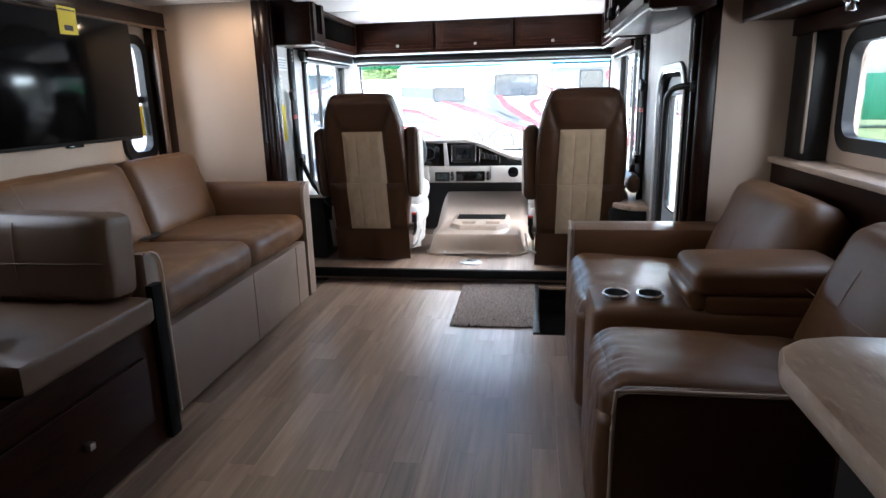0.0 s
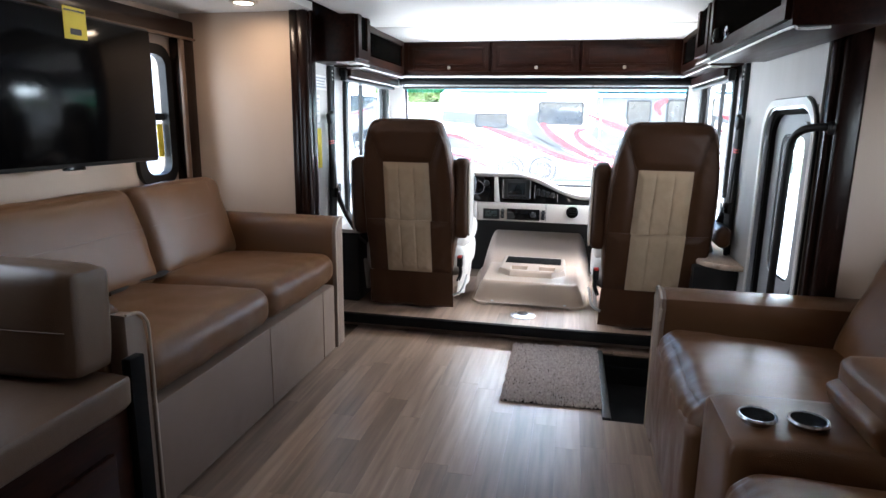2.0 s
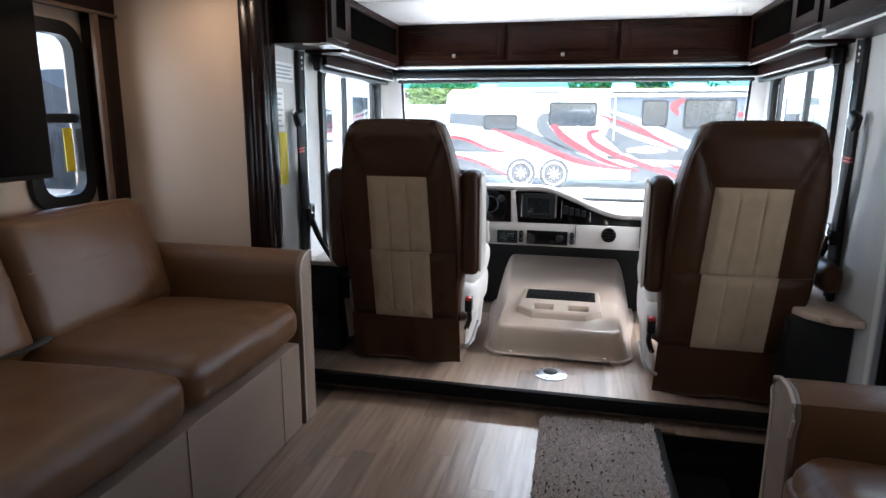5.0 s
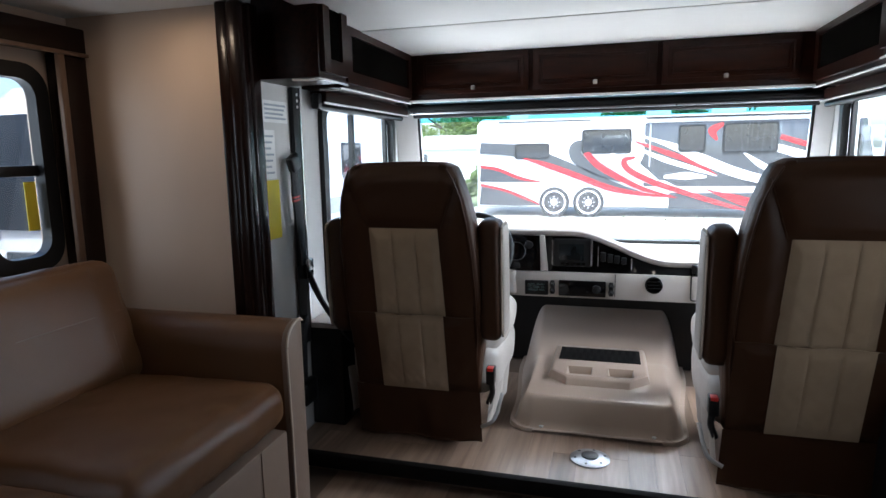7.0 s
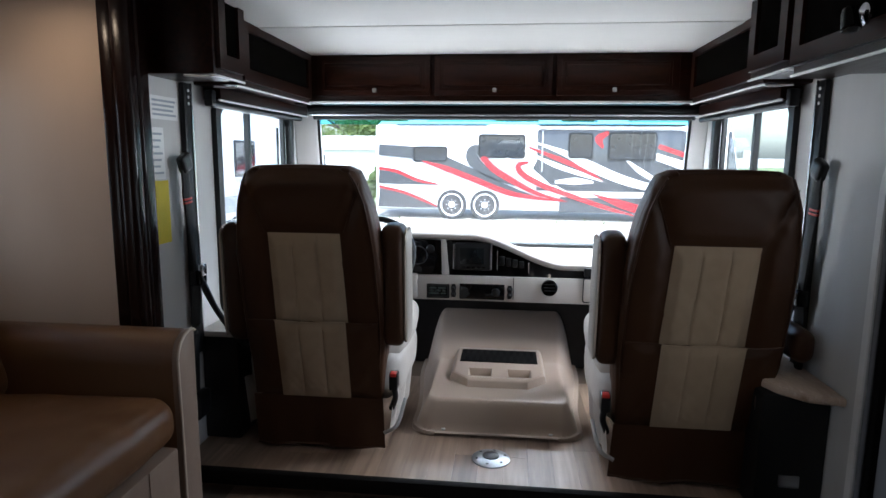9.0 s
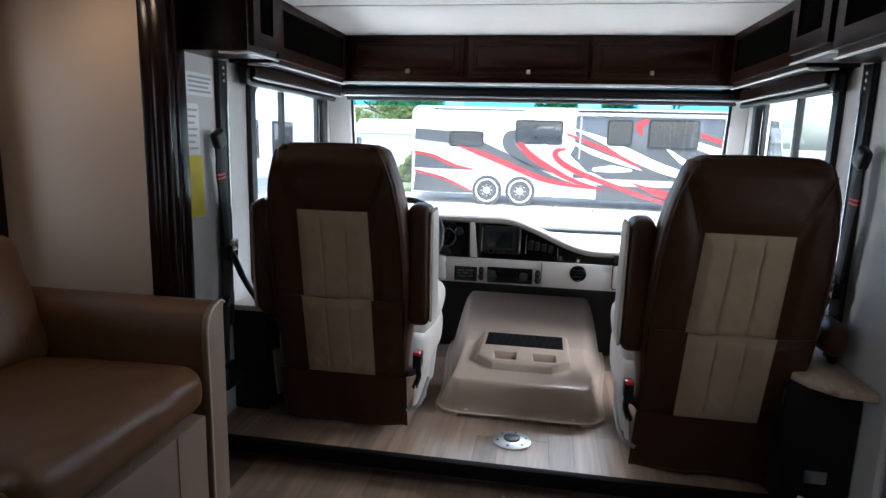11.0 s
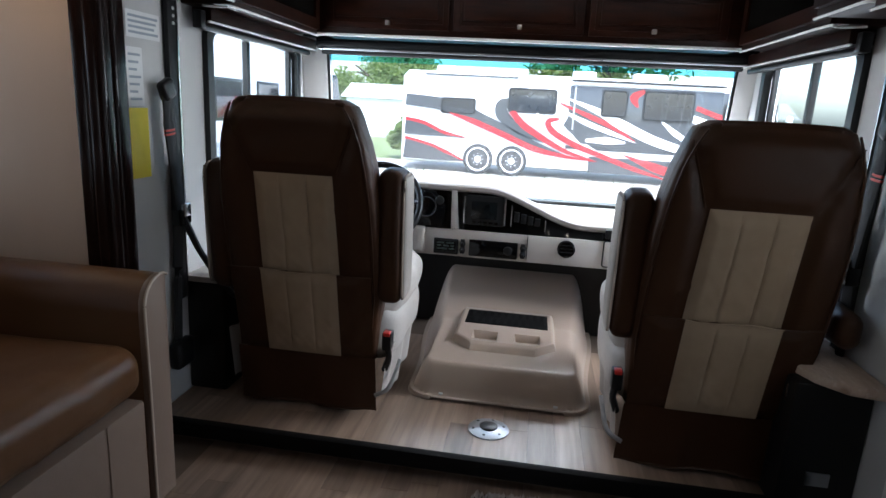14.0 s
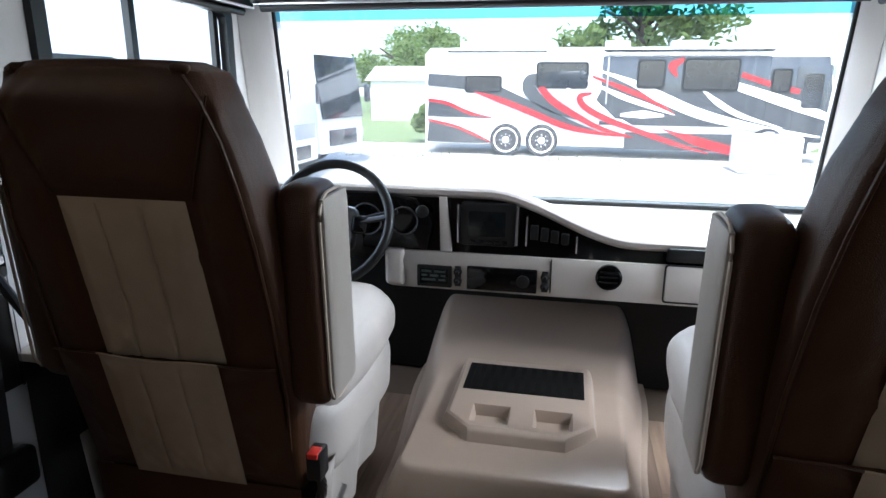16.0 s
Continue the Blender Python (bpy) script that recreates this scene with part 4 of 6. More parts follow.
# ---- dashboard ----
SPOKE = material("dark_satin_grey", (0.07, 0.07, 0.075), 0.35, metal=0.3)


def dash_top(x):
    return 0.765 + 0.148 * (1 - smooth_step(-0.42, 0.08, x))


def dashboard():
    s = thing("dashboard", (-0.3, 5.1, 0.56), "cream and gloss black motorhome dashboard", "dashboard")

    def top(i, j):
        x = XL + 0.03 + (XR - XL - 0.06) * i
        zt = dash_top(x)
        prof = [(4.925, zt - 0.035), (4.905, zt - 0.022), (4.90, zt - 0.006), (4.915, zt + 0.004), (4.96, zt + 0.004), (5.1, 0.775 + (zt - 0.775) * 0.8), (5.3, 0.765 + (zt - 0.765) * 0.4), (5.55, 0.755)]
        k = j * (len(prof) - 1)
        a = min(int(k), len(prof) - 2)
        f = k - a
        return Vector((x, prof[a][0] * (1 - f) + prof[a + 1][0] * f, prof[a][1] * (1 - f) + prof[a + 1][1] * f))
    part("top_pad", grid(top, 60, 14), DASH, s, "cream padded dash top")

    def fascia(i, j):
        x = XL + 0.03 + (XR - XL - 0.06) * i
        return Vector((x, 4.905 + 0.025 * j, 0.69 + (dash_top(x) - 0.028 - 0.69) * j))
    part("fascia", grid(fascia, 60, 4), BLACK_GLOSS, s, "gloss black instrument fascia")
    lo = part("lower_panel", prism([(0, 0.0), (0.03, 0.0), (0.045, 0.10), (0.035, 0.135), (0.0, 0.14)], Matrix.Translation((-0.756, 4.93, 0.556)) @ Matrix(((0, 0, 1, 0), (-1, 0, 0, 0), (0, 1, 0, 0), (0, 0, 0, 1))), XR - 0.02 + 0.756, 0.006), DASH, s, "cream lower dash panel")
    part("end_cap", box(-0.775, -0.70, 4.88, 4.96, 0.56, 0.70, 0.02, 3), DASH, s)
    part("under_dash", box(XL + 0.03, XR - 0.03, 5.2, 5.54, CAB_Z, 0.75), BLACK, s)
    part("divider", prism([(-0.575, 0.695), (-0.535, 0.695), (-0.555, 0.885), (-0.58, 0.885)], at_y(4.893), 0.02, 0.004), DASH, s)
    # radio
    r = part("radio", box(-0.505, -0.318, 4.893, 4.93, 0.722, 0.868, 0.006), BLACK, s)
    part("radio_screen", box(-0.478, -0.352, 4.889, 4.896, 0.755, 0.842, 0.002), LCD, r, "dark radio screen")
    for x in (-0.512, -0.312):
        part("radio_trim", box(x - 0.004, x + 0.004, 4.888, 4.93, 0.73, 0.862, 0.002), CHROME, r)
    for k in range(5):
        part("radio_button", box(-0.47 + k * 0.027, -0.452 + k * 0.027, 4.889, 4.896, 0.733, 0.743, 0.001), BLACK_GLOSS, r)
    # switches beyond the radio
    for k in range(4):
        part("switch", box(-0.268 + k * 0.034, -0.242 + k * 0.034, 4.893, 4.92, 0.752 - k * 0.004, 0.80 - k * 0.008, 0.004), BLACK, s)
    part("switch_trim", box(-0.283, -0.277, 4.889, 4.92, 0.73, 0.83, 0.002), CHROME, s)
    part("switch_trim", box(-0.118, -0.112, 4.889, 4.92, 0.715, 0.77, 0.002), CHROME, s)
    # lower panel fittings
    part("panel_seam", box(-0.195, -0.191, 4.879, 4.90, 0.575, 0.69), BLACK, s)
    lv = part("level_display", box(-0.655, -0.532, 4.878, 4.90, 0.568, 0.646, 0.004), BLACK, s)
    ds = part("display_screen", box(-0.643, -0.545, 4.875, 4.88, 0.582, 0.634, 0.001), LCD, lv)
    for k, (a, b, z) in enumerate(((0.0, 0.035, 0.622), (0.045, 0.085, 0.622), (0.0, 0.02, 0.607), (0.03, 0.06, 0.607), (0.068, 0.085, 0.607), (0.0, 0.05, 0.592), (0.06, 0.085, 0.592))):
        part("print", box(-0.637 + a, -0.637 + b, 4.8742, 4.8752, z, z + 0.008), LCD_PRINT, ds)
    part("storage_slot", box(-0.478, -0.238, 4.877, 4.90, 0.568, 0.652, 0.004), BLACK_GLOSS, s)
    part("slot_knob", lathe([(0.022, 0), (0.022, 0.008), (0.016, 0.012)], Matrix.Translation((-0.285, 4.877, 0.61)) @ pose(0, 0, 0, 90), 18), BLACK, s)
    for x in (-0.51, -0.212):
        part("toggle_plate", box(x - 0.011, x + 0.011, 4.880, 4.89, 0.575, 0.648, 0.003), BLACK, s)
        for z in (0.595, 0.628):
            part("toggle", lathe([(0.015, 0), (0.015, 0.006), (0.008, 0.01), (0.006, 0.024)], Matrix.Translation((x, 4.884, z)) @ pose(0, 0, 0, 90), 12), BLACK, s)
    v = part("air_vent", lathe([(0.043, -0.01), (0.043, 0.006), (0.036, 0.01), (0.034, 0.002), (0.002, 0.0)], Matrix.Translation((-0.005, 4.884, 0.642)) @ pose(0, 0, 0, 90), 28), BLACK_GLOSS, s, "round black air vent")
    for k in (-1, 0, 1):
        part("louvre", box(-0.034, 0.024, 4.874, 4.882, 0.641 + k * 0.017, 0.645 + k * 0.017), BLACK, v)
    g = part("glove_box", box(0.172, 0.60, 4.876, 4.90, 0.575, 0.695, 0.004), DASH, s)
    part("glove_gap", ring_frame(0.44, 0.13, 0.012, 0.005, 0.004, at_y(4.8765, 0.386, 0.635)), BLACK, g)
    part("tray_slot", box(0.172, 0.42, 4.886, 4.91, 0.705, 0.75, 0.004), BLACK, s)
    # instrument pod behind the wheel
    pod = part("instrument_pod", prism([(-1.32, 0.70), (-0.62, 0.70), (-0.60, 0.80), (-0.66, 0.875), (-0.8, 0.895), (-1.15, 0.895), (-1.3, 0.86)], at_y(4.885), 0.03, 0.008), BLACK_GLOSS, s)
    for x, q in ((-0.70, 0.048), (-0.835, 0.055), (-1.0, 0.055), (-1.13, 0.045)):
        part("gauge", lathe([(q, 0), (q, 0.006), (q - 0.006, 0.008), (q - 0.007, 0.003), (0.002, 0.003)], Matrix.Translation((x, 4.884, 0.80)) @ pose(0, 0, 0, 90), 24), BLACK_GLOSS, pod, "round black gauge")
        part("gauge_rim", tube([(x + q * math.cos(a), 4.877, 0.80 + q * math.sin(a)) for a in [math.pi * k / 12 for k in range(24)]], 0.0025, 6, True), SPOKE, pod, "satin gauge rim")
    part("light_knob", lathe([(0.022, 0), (0.022, 0.012), (0.014, 0.018)], Matrix.Translation((-0.635, 4.884, 0.835)) @ pose(0, 0, 0, 90), 18), BLACK, pod)
    return s


dashboard()


def steering_wheel():
    s = thing("steering_wheel", (-0.93, 4.75, 0.78), "black leather steering wheel with a silver-edged hub", "steering wheel")
    m = Matrix.Translation((-0.900, 4.70, 0.822)) @ pose(0, 0, 0, 62, 0, 0)
    R = 0.200
    part("rim", tube([m @ Vector((R * math.cos(a), R * math.sin(a), 0)) for a in [2 * math.pi * k / 40 for k in range(40)]], 0.0155, 12, True), BLACK, s)
    part("hub", turned(cushion(0.17, 0.15, 0.07, 0.03, (0, 0, 0.01), 8), m @ Matrix.Translation((0, -0.01, -0.03))), BLACK, s)
    for a in (8, 172, 270):
        e = Vector((math.cos(radians(a)), math.sin(radians(a)), 0))
        part("spoke", tube([m @ (e * 0.06 + Vector((0, 0, -0.02))), m @ (e * 0.14 + Vector((0, 0, -0.012))), m @ (e * (R - 0.006))], 0.02, 8, flat=(0.02, 0.009)), SPOKE, s, "dark grey satin spoke")
    for sg in (-1, 1):
        part("thumb_switch", turned(cushion(0.05, 0.06, 0.02, 0.008, n=5), m @ Matrix.Translation((sg * 0.10, 0.0, -0.008))), BLACK_GLOSS, s)
    part("column", tube([m @ Vector((0, 0, -0.05)), m @ Vector((0, 0, -0.30))], 0.05, 14), BLACK, s)
    part("stalk", tube([m @ Vector((0.05, 0.03, -0.08)), m @ Vector((0.2, 0.07, -0.075))], 0.009, 8), BLACK, s)


steering_wheel()


# ---- overhead cabinets ----
def raised_door(parent, w, h, m, mat, knob=None):
    """A cabinet door in the plane of m (u across, v up, front towards +depth)."""
    d = part("door", prism([(-w / 2, -h / 2), (w / 2, -h / 2), (w / 2, h / 2), (-w / 2, h / 2)], m, 0.018, 0.003), mat, parent)
    part("door_frame", ring_frame(w - 0.05, h - 0.05, 0.008, 0.012, 0.006, m @ Matrix.Translation((0, 0, 0.016))), mat, d)
    part("door_panel", prism([(u * 1.0, v) for u, v in ((-w / 2 + 0.05, -h / 2 + 0.05), (w / 2 - 0.05, -h / 2 + 0.05), (w / 2 - 0.05, h / 2 - 0.05), (-w / 2 + 0.05, h / 2 - 0.05))], m @ Matrix.Translation((0, 0, 0.016)), 0.007, 0.005), mat, d)
    if knob:
        part("latch", turned(box(-0.011, 0.011, -0.011, 0.011, 0, 0.018, 0.004), m @ Matrix.Translation((knob[0], knob[1], 0.018))), NICKEL, d, "square nickel push latch")
    return d


BACK = Matrix(((1, 0, 0, 0), (0, 0, -1, 0), (0, 1, 0, 0), (0, 0, 0, 1)))   # faces -y
RIGHT = Matrix(((0, 0, 1, 0), (1, 0, 0, 0), (0, 1, 0, 0), (0, 0, 0, 1)))   # faces +x
LEFT = Matrix(((0, 0, -1, 0), (-1, 0, 0, 0), (0, 1, 0, 0), (0, 0, 0, 1)))  # faces -x


def header_cabinet():
    s = thing("header_cabinet", (-0.31, 5.15, 1.60), "dark cherry cabinet across the top of the windshield", "cabinet")
    part("body", box(-1.33, 0.71, 5.03, 5.33, 1.612, 2.1, 0.004), WOOD_DARK_X, s)
    for x0, x1, kx in ((-1.27, -0.66, -0.957), (-0.635, -0.02, -0.317), (0.005, 0.62, 0.298)):
        w = x1 - x0
        raised_door(s, w, 0.205, Matrix.Translation(((x0 + x1) / 2, 5.03, 1.742)) @ BACK, WOOD_DARK_X, (kx - (x0 + x1) / 2, -0.076))
    part("light_rail", box(-1.34, 0.72, 5.018, 5.045, 1.598, 1.612, 0.003), WHITE_TRIM, s, "white light rail")
    return s


header_cabinet()


MESH_DARK = material("speaker_cloth", (0.004, 0.0035, 0.003), 0.9, grain=0.3, grain_scale=600, spec=0.0)


def side_cabinet(side, x_face, y0, y1, label, z0=1.60, door=True, mesh=False, out=None):
    """side -1: on the left wall, facing +x; +1: on the right wall, facing -x."""
    s = thing("side_cabinet", ((XL + x_face) / 2 if side < 0 else (XR + x_face) / 2, (y0 + y1) / 2, z0), label, "cabinet", "cab side cabinets")
    xa, xb = (XL + 0.002, x_face) if side < 0 else (x_face, (out or XR) - 0.002)
    part("body", box(xa, xb, y0, y1, z0, 2.11, 0.006), WOOD_DARK_Y, s)
    face = RIGHT if side < 0 else LEFT
    h = 0.25 if mesh else 0.44
    m = Matrix.Translation((x_face, (y0 + y1) / 2, z0 + 0.02 + h / 2)) @ face
    w = y1 - y0 - 0.03
    d = part("door", ring_frame(w, h, 0.006, 0.05, 0.018, m), WOOD_DARK_Y, s)
    part("insert", prism([(-w / 2 + 0.045, -h / 2 + 0.045), (w / 2 - 0.045, -h / 2 + 0.045), (w / 2 - 0.045, h / 2 - 0.045), (-w / 2 + 0.045, h / 2 - 0.045)], m, 0.006), MESH_DARK, d, "black speaker mesh insert" if mesh else "dark recessed insert")
    xr = x_face - side * 0.004
    zr = z0 - 0.006
    bend = [(xr + side * 0.11, y0 - 0.006, zr), (xr + side * 0.05, y0 - 0.008, zr - 0.004), (xr + side * 0.02, y0 - 0.004, zr - 0.003), (xr, y0 + 0.02, zr), (xr, (y0 + y1) / 2, zr), (xr, y1, zr)]
    part("light_rail", tube(curve_points(bend, 5), 0.0042, 8), WHITE_TRIM, s, "white light rail bent round the corner")
    return s


side_cabinet(-1, -1.32, 4.14, 5.02, "dark cherry side cabinet with a mesh speaker insert", mesh=True)
side_cabinet(-1, -1.25, 3.785, 4.02, "narrow dark cherry side cabinet by the slide-out")
side_cabinet(1, 0.69, 4.14, 5.02, "dark cherry side cabinet with a mesh speaker insert", mesh=True)
side_cabinet(1, 0.60, 3.70, 4.02, "narrow dark cherry side cabinet above the passenger")
side_cabinet(1, 0.60, 2.53, 3.685, "dark cherry cabinet above the entry door", z0=1.575, out=0.858)


def reading_lamp(x, y, z):
    s = thing("reading_lamp", (x, y, z), "small chrome swivel lamp on the dark cabinet", "lamp")
    m = Matrix.Translation((x, y, z)) @ pose(0, 0, 0, 0, -90)
    part("base", lathe([(0.026, 0.0), (0.026, 0.006), (0.018, 0.010)], m, 20), CHROME, s)
    part("stem", tube([(x - 0.006, y, z), (x - 0.035, y, z)], 0.005, 8), CHROME, s)
    part("head", lathe([(0.014, 0.0), (0.019, 0.012), (0.022, 0.05), (0.018, 0.054)], Matrix.Translation((x - 0.038, y, z + 0.012)) @ pose(0, 0, 0, 160, 0, 0), 18), BLACK_GLOSS, s, "gloss black lamp head")


reading_lamp(0.582, 3.29, 1.66)


def valance(side):
    x0, x1 = (XL + 0.012, -1.43) if side < 0 else (0.78, XR - 0.012)
    s = thing("window_valance", ((x0 + x1) / 2, 4.7, 1.54), "dark wood window valance with white rails and a rolled shade", "valance", "cab window valances")
    part("board", box(x0, x1, 4.20, 5.30, 1.548, 1.598, 0.003), WOOD_DARK_Y, s)
    xf = x1 if side < 0 else x0
    part("rail", box(xf - 0.004, xf + 0.004, 4.18, 5.30, 1.541, 1.549, 0.002), WHITE_TRIM, s)
    part("roller", tube([((x0 + x1) / 2, 4.20, 1.53), ((x0 + x1) / 2, 5.28, 1.53)], 0.014, 10), BLACK, s)
    part("end_bracket", box(x0 + 0.02, x1 - 0.02, 4.165, 4.20, 1.52, 1.585, 0.006), BLACK, s)


valance(-1)
valance(1)
s = thing("windshield_shade", (-0.3, 5.25, 1.55), "rolled black windshield shade in its housing", "shade")
part("housing", box(-1.40, 0.80, 5.20, 5.31, 1.552, 1.597, 0.012, 3), BLACK, s)
part("roll", tube([(-1.38, 5.27, 1.548), (0.78, 5.27, 1.548)], 0.022, 14), BLACK, s)
part("bottom_bar", box(-1.38, 0.78, 5.195, 5.215, 1.545, 1.557, 0.003), STEEL, s)


# ---- seat belts on the cab walls ----
def wall_belt(side):
    x = XL + 0.012 if side < 0 else XR - 0.012
    g = -side
    y = 4.06 if side < 0 else 4.04
    s = thing("shoulder_belt", (x, y, 0.6), "black shoulder belt on a wall rail, hanging slack", "seat belt", "cab shoulder belts")
    part("rail", box(x - 0.012, x + 0.012, y - 0.035, y + 0.03, 0.50, 1.60, 0.006), BLACK, s)
    part("rail_edge", box(x + g * 0.012, x + g * 0.016, y + 0.012, y + 0.02, 0.5, 1.6), CHROME, s)
    for k in range(3):
        part("screw", lathe([(0.006, 0), (0.006, 0.003)], Matrix.Translation((x + g * 0.012, y - 0.004, 1.52 + 0.025 * k)) @ pose(0, 0, 0, 0, 90 * g), 8), WHITE_TRIM, s)
    yy = y - 0.09
    part("guide", cushion(0.035, 0.07, 0.07, 0.014, n=6, m=Matrix.Translation((x + g * 0.03, yy, 1.29)) @ pose(0, 0, 0, 25)), BLACK, s)
    fall = [(x + g * 0.03, yy, 1.30), (x + g * 0.032, yy + 0.012, 1.1), (x + g * 0.03, yy + 0.05, 0.84)]
    part("sleeve", tube(curve_points(fall, 6), 0.01, 10, flat=(0.011, 0.030)), WEBBING, s, "padded black belt sleeve")
    for z in (1.156, 1.142):
        part("tag", tube([(x + g * 0.031, yy + 0.006, z), (x + g * 0.031, yy + 0.007, z - 0.007)], 0.01, 10, flat=(0.013, 0.032)), RED, s, "red thread tag")
    part("tongue_plate", box(x + g * 0.040, x + g * 0.060, yy + 0.03, yy + 0.075, 0.835, 0.885, 0.004), CHROME, s, "chrome belt tongue")
    part("tongue", box(x + g * 0.012, x + g * 0.055, yy + 0.015, yy + 0.085, 0.80, 0.86, 0.008), BLACK_GLOSS, s)
    part("lap_strap", tube(curve_points([(x + g * 0.04, yy + 0.05, 0.83), (x + g * 0.08, yy + 0.10, 0.68), (x + g * 0.16, yy + 0.16, 0.52), (x + g * 0.22, yy + 0.22, 0.46)], 6), 0.01, 8, flat=(0.024, 0.012)), WEBBING, s)
    part("floor_strap", tube(curve_points([(x + g * 0.03, yy + 0.04, 0.84), (x + g * 0.02, yy + 0.03, 0.6), (x + g * 0.015, yy + 0.02, 0.32)], 6), 0.01, 8, flat=(0.012, 0.02)), WEBBING, s)
    part("anchor", cushion(0.05, 0.12, 0.11, 0.02, n=6, m=Matrix.Translation((x + g * 0.03, yy + 0.02, 0.30))), BLACK, s)


wall_belt(-1)
wall_belt(1)

# ---- notes on the cab wall ----
def note(name, y0, y1, z0, z1, mat, label, bars=0, stripe=None):
    s = thing(name, (XL, (y0 + y1) / 2, z0), label, "paper")
    sh = part("sheet", box(XL + 0.0015, XL + 0.0035, y0, y1, z0, z1), mat, s)
    for k in range(bars):
        z = z1 - (k + 1) * (z1 - z0) / (bars + 1)
        part("print", box(XL + 0.0035, XL + 0.0042, y0 + 0.012, y1 - 0.012 - 0.01 * (k % 3), z - 0.004, z + 0.004), stripe or GREY_INK, sh)


note("yellow_note", 3.812, 3.915, 0.99, 1.225, YELLOW, "yellow paper notice taped to the wall")
note("white_note", 3.825, 4.005, 1.45, 1.535, WHITE_PAPER, "white paper notice taped to the wall", 4)
note("warning_label", 3.815, 3.90, 1.23, 1.42, WHITE_PAPER, "white warning label with printed bars", 7)
s = thing("window_sticker", (SLIDE, 3.50, 1.05), "yellow sticker on the window glass", "sticker")
part("sheet", box(SLIDE - 0.017, SLIDE - 0.014, 3.455, 3.50, 1.06, 1.24), YELLOW, s)

# ---- consoles beside the seats ----
def side_console(side):
    if side > 0:
        s = thing("side_console", (0.74, 4.0, CAB_Z), "black side cabinet beside the passenger seat", "cabinet")
        part("body", box(0.645, XR - 0.002, 3.79, 4.60, CAB_Z, 0.535, 0.008), BLACK, s)
        part("handle", box(0.638, 0.646, 3.83, 3.84, 0.46, 0.51, 0.002), CHROME, s)
        part("outlet", box(0.72, 0.79, 3.785, 3.792, 0.20, 0.245, 0.002), STEEL, s, "metal outlet plate")
        t = thing("console_top", (0.74, 4.0, 0.535), "tan marble-look top of the side console", "countertop")
        part("slab", prism([(0.865, 3.70), (0.865, 4.62), (0.62, 4.62), (0.62, 4.06), (0.635, 3.93), (0.69, 3.79), (0.76, 3.72)], Matrix.Translation((0, 0, 0.536)), 0.032, 0.008), MARBLE, t)
    else:
        s = thing("side_console", (-1.44, 4.4, CAB_Z), "side console with a pale top beside the driver seat", "cabinet")
        part("body", box(XL + 0.002, -1.36, 4.10, 5.0, CAB_Z, 0.56, 0.008), BLACK, s)
        part("top", box(XL + 0.002, -1.33, 4.08, 5.02, 0.56, 0.585, 0.006), DASH, s)


side_console(-1)
side_console(1)

# ---- table leg socket in the cab floor ----
SOCKET_METAL = material("worn_nickel_plate", (0.34, 0.35, 0.37), 0.36, metal=1.0, rough_var=0.1)
s = thing("table_socket", (-0.28, 4.06, CAB_Z), "round chrome table-leg floor socket with a black cap", "floor plate")
part("plate", lathe([(0.078, 0.0), (0.078, 0.004), (0.06, 0.010), (0.036, 0.014)], Matrix.Translation((-0.276, 4.055, CAB_Z)), 32), SOCKET_METAL, s)
part("cap", lathe([(0.034, 0.0), (0.034, 0.017), (0.028, 0.02)], Matrix.Translation((-0.276, 4.055, CAB_Z)), 24), BLACK, s)
for k in range(6):
    a = k * math.pi / 3 + 0.3
    part("screw", lathe([(0.0065, 0.004), (0.0065, 0.0105), (0.003, 0.0115)], Matrix.Translation((-0.276 + 0.058 * math.cos(a), 4.055 + 0.058 * math.sin(a), CAB_Z)), 8), BLACK, s)

# ---- door mat ----
s = thing("door_mat", (-0.07, 3.43, 0.0), "small grey-brown tufted door mat on the floor", "mat")
MAT = ((-0.30, 3.78), (0.172, 3.815), (0.165, 3.06), (-0.292, 3.05))
M4 = [Vector((x, y, 0)) for x, y in MAT]


def on_mat(i, j):
    return (M4[3] * (1 - i) + M4[2] * i) * (1 - j) + (M4[0] * (1 - i) + M4[1] * i) * j


part("backing", prism([(q.x, q.y) for q in (M4[3], M4[2], M4[1], M4[0])], Matrix.Translation((0, 0, 0.001)), 0.008), RUBBER, s)
verts, faces = [], []
rng = random.Random(5)
for k in range(9000):
    q = on_mat(rng.random() * 1.01 - 0.005, rng.random() * 1.01 - 0.005)
    a, r, h = rng.random() * 6.3, 0.0045 + 0.003 * rng.random(), 0.012 + 0.008 * rng.random()
    lx, ly = (rng.random() - 0.5) * 0.01, (rng.random() - 0.5) * 0.01
    b = len(verts)
    verts += [(q.x + r * math.cos(a + t), q.y + r * math.sin(a + t), 0.006) for t in (0, 2.1, 4.2)] + [(q.x + lx, q.y + ly, 0.006 + h)]
    faces += [(b, b + 1, b + 3), (b + 1, b + 2, b + 3), (b + 2, b, b + 3)]
me = bpy.data.meshes.new("pile")
me.from_pydata(verts, [], faces)
PILE = material("mat_tufts", (0.64, 0.575, 0.54), 0.95, spots=(0.37, 0.315, 0.285), spot_scale=60)
me.materials.append(PILE)
pile = new("pile", me)
pile.parent = s
pile.matrix_parent_inverse = s.matrix_basis.inverted()
tagged(pile, kind="stuff")

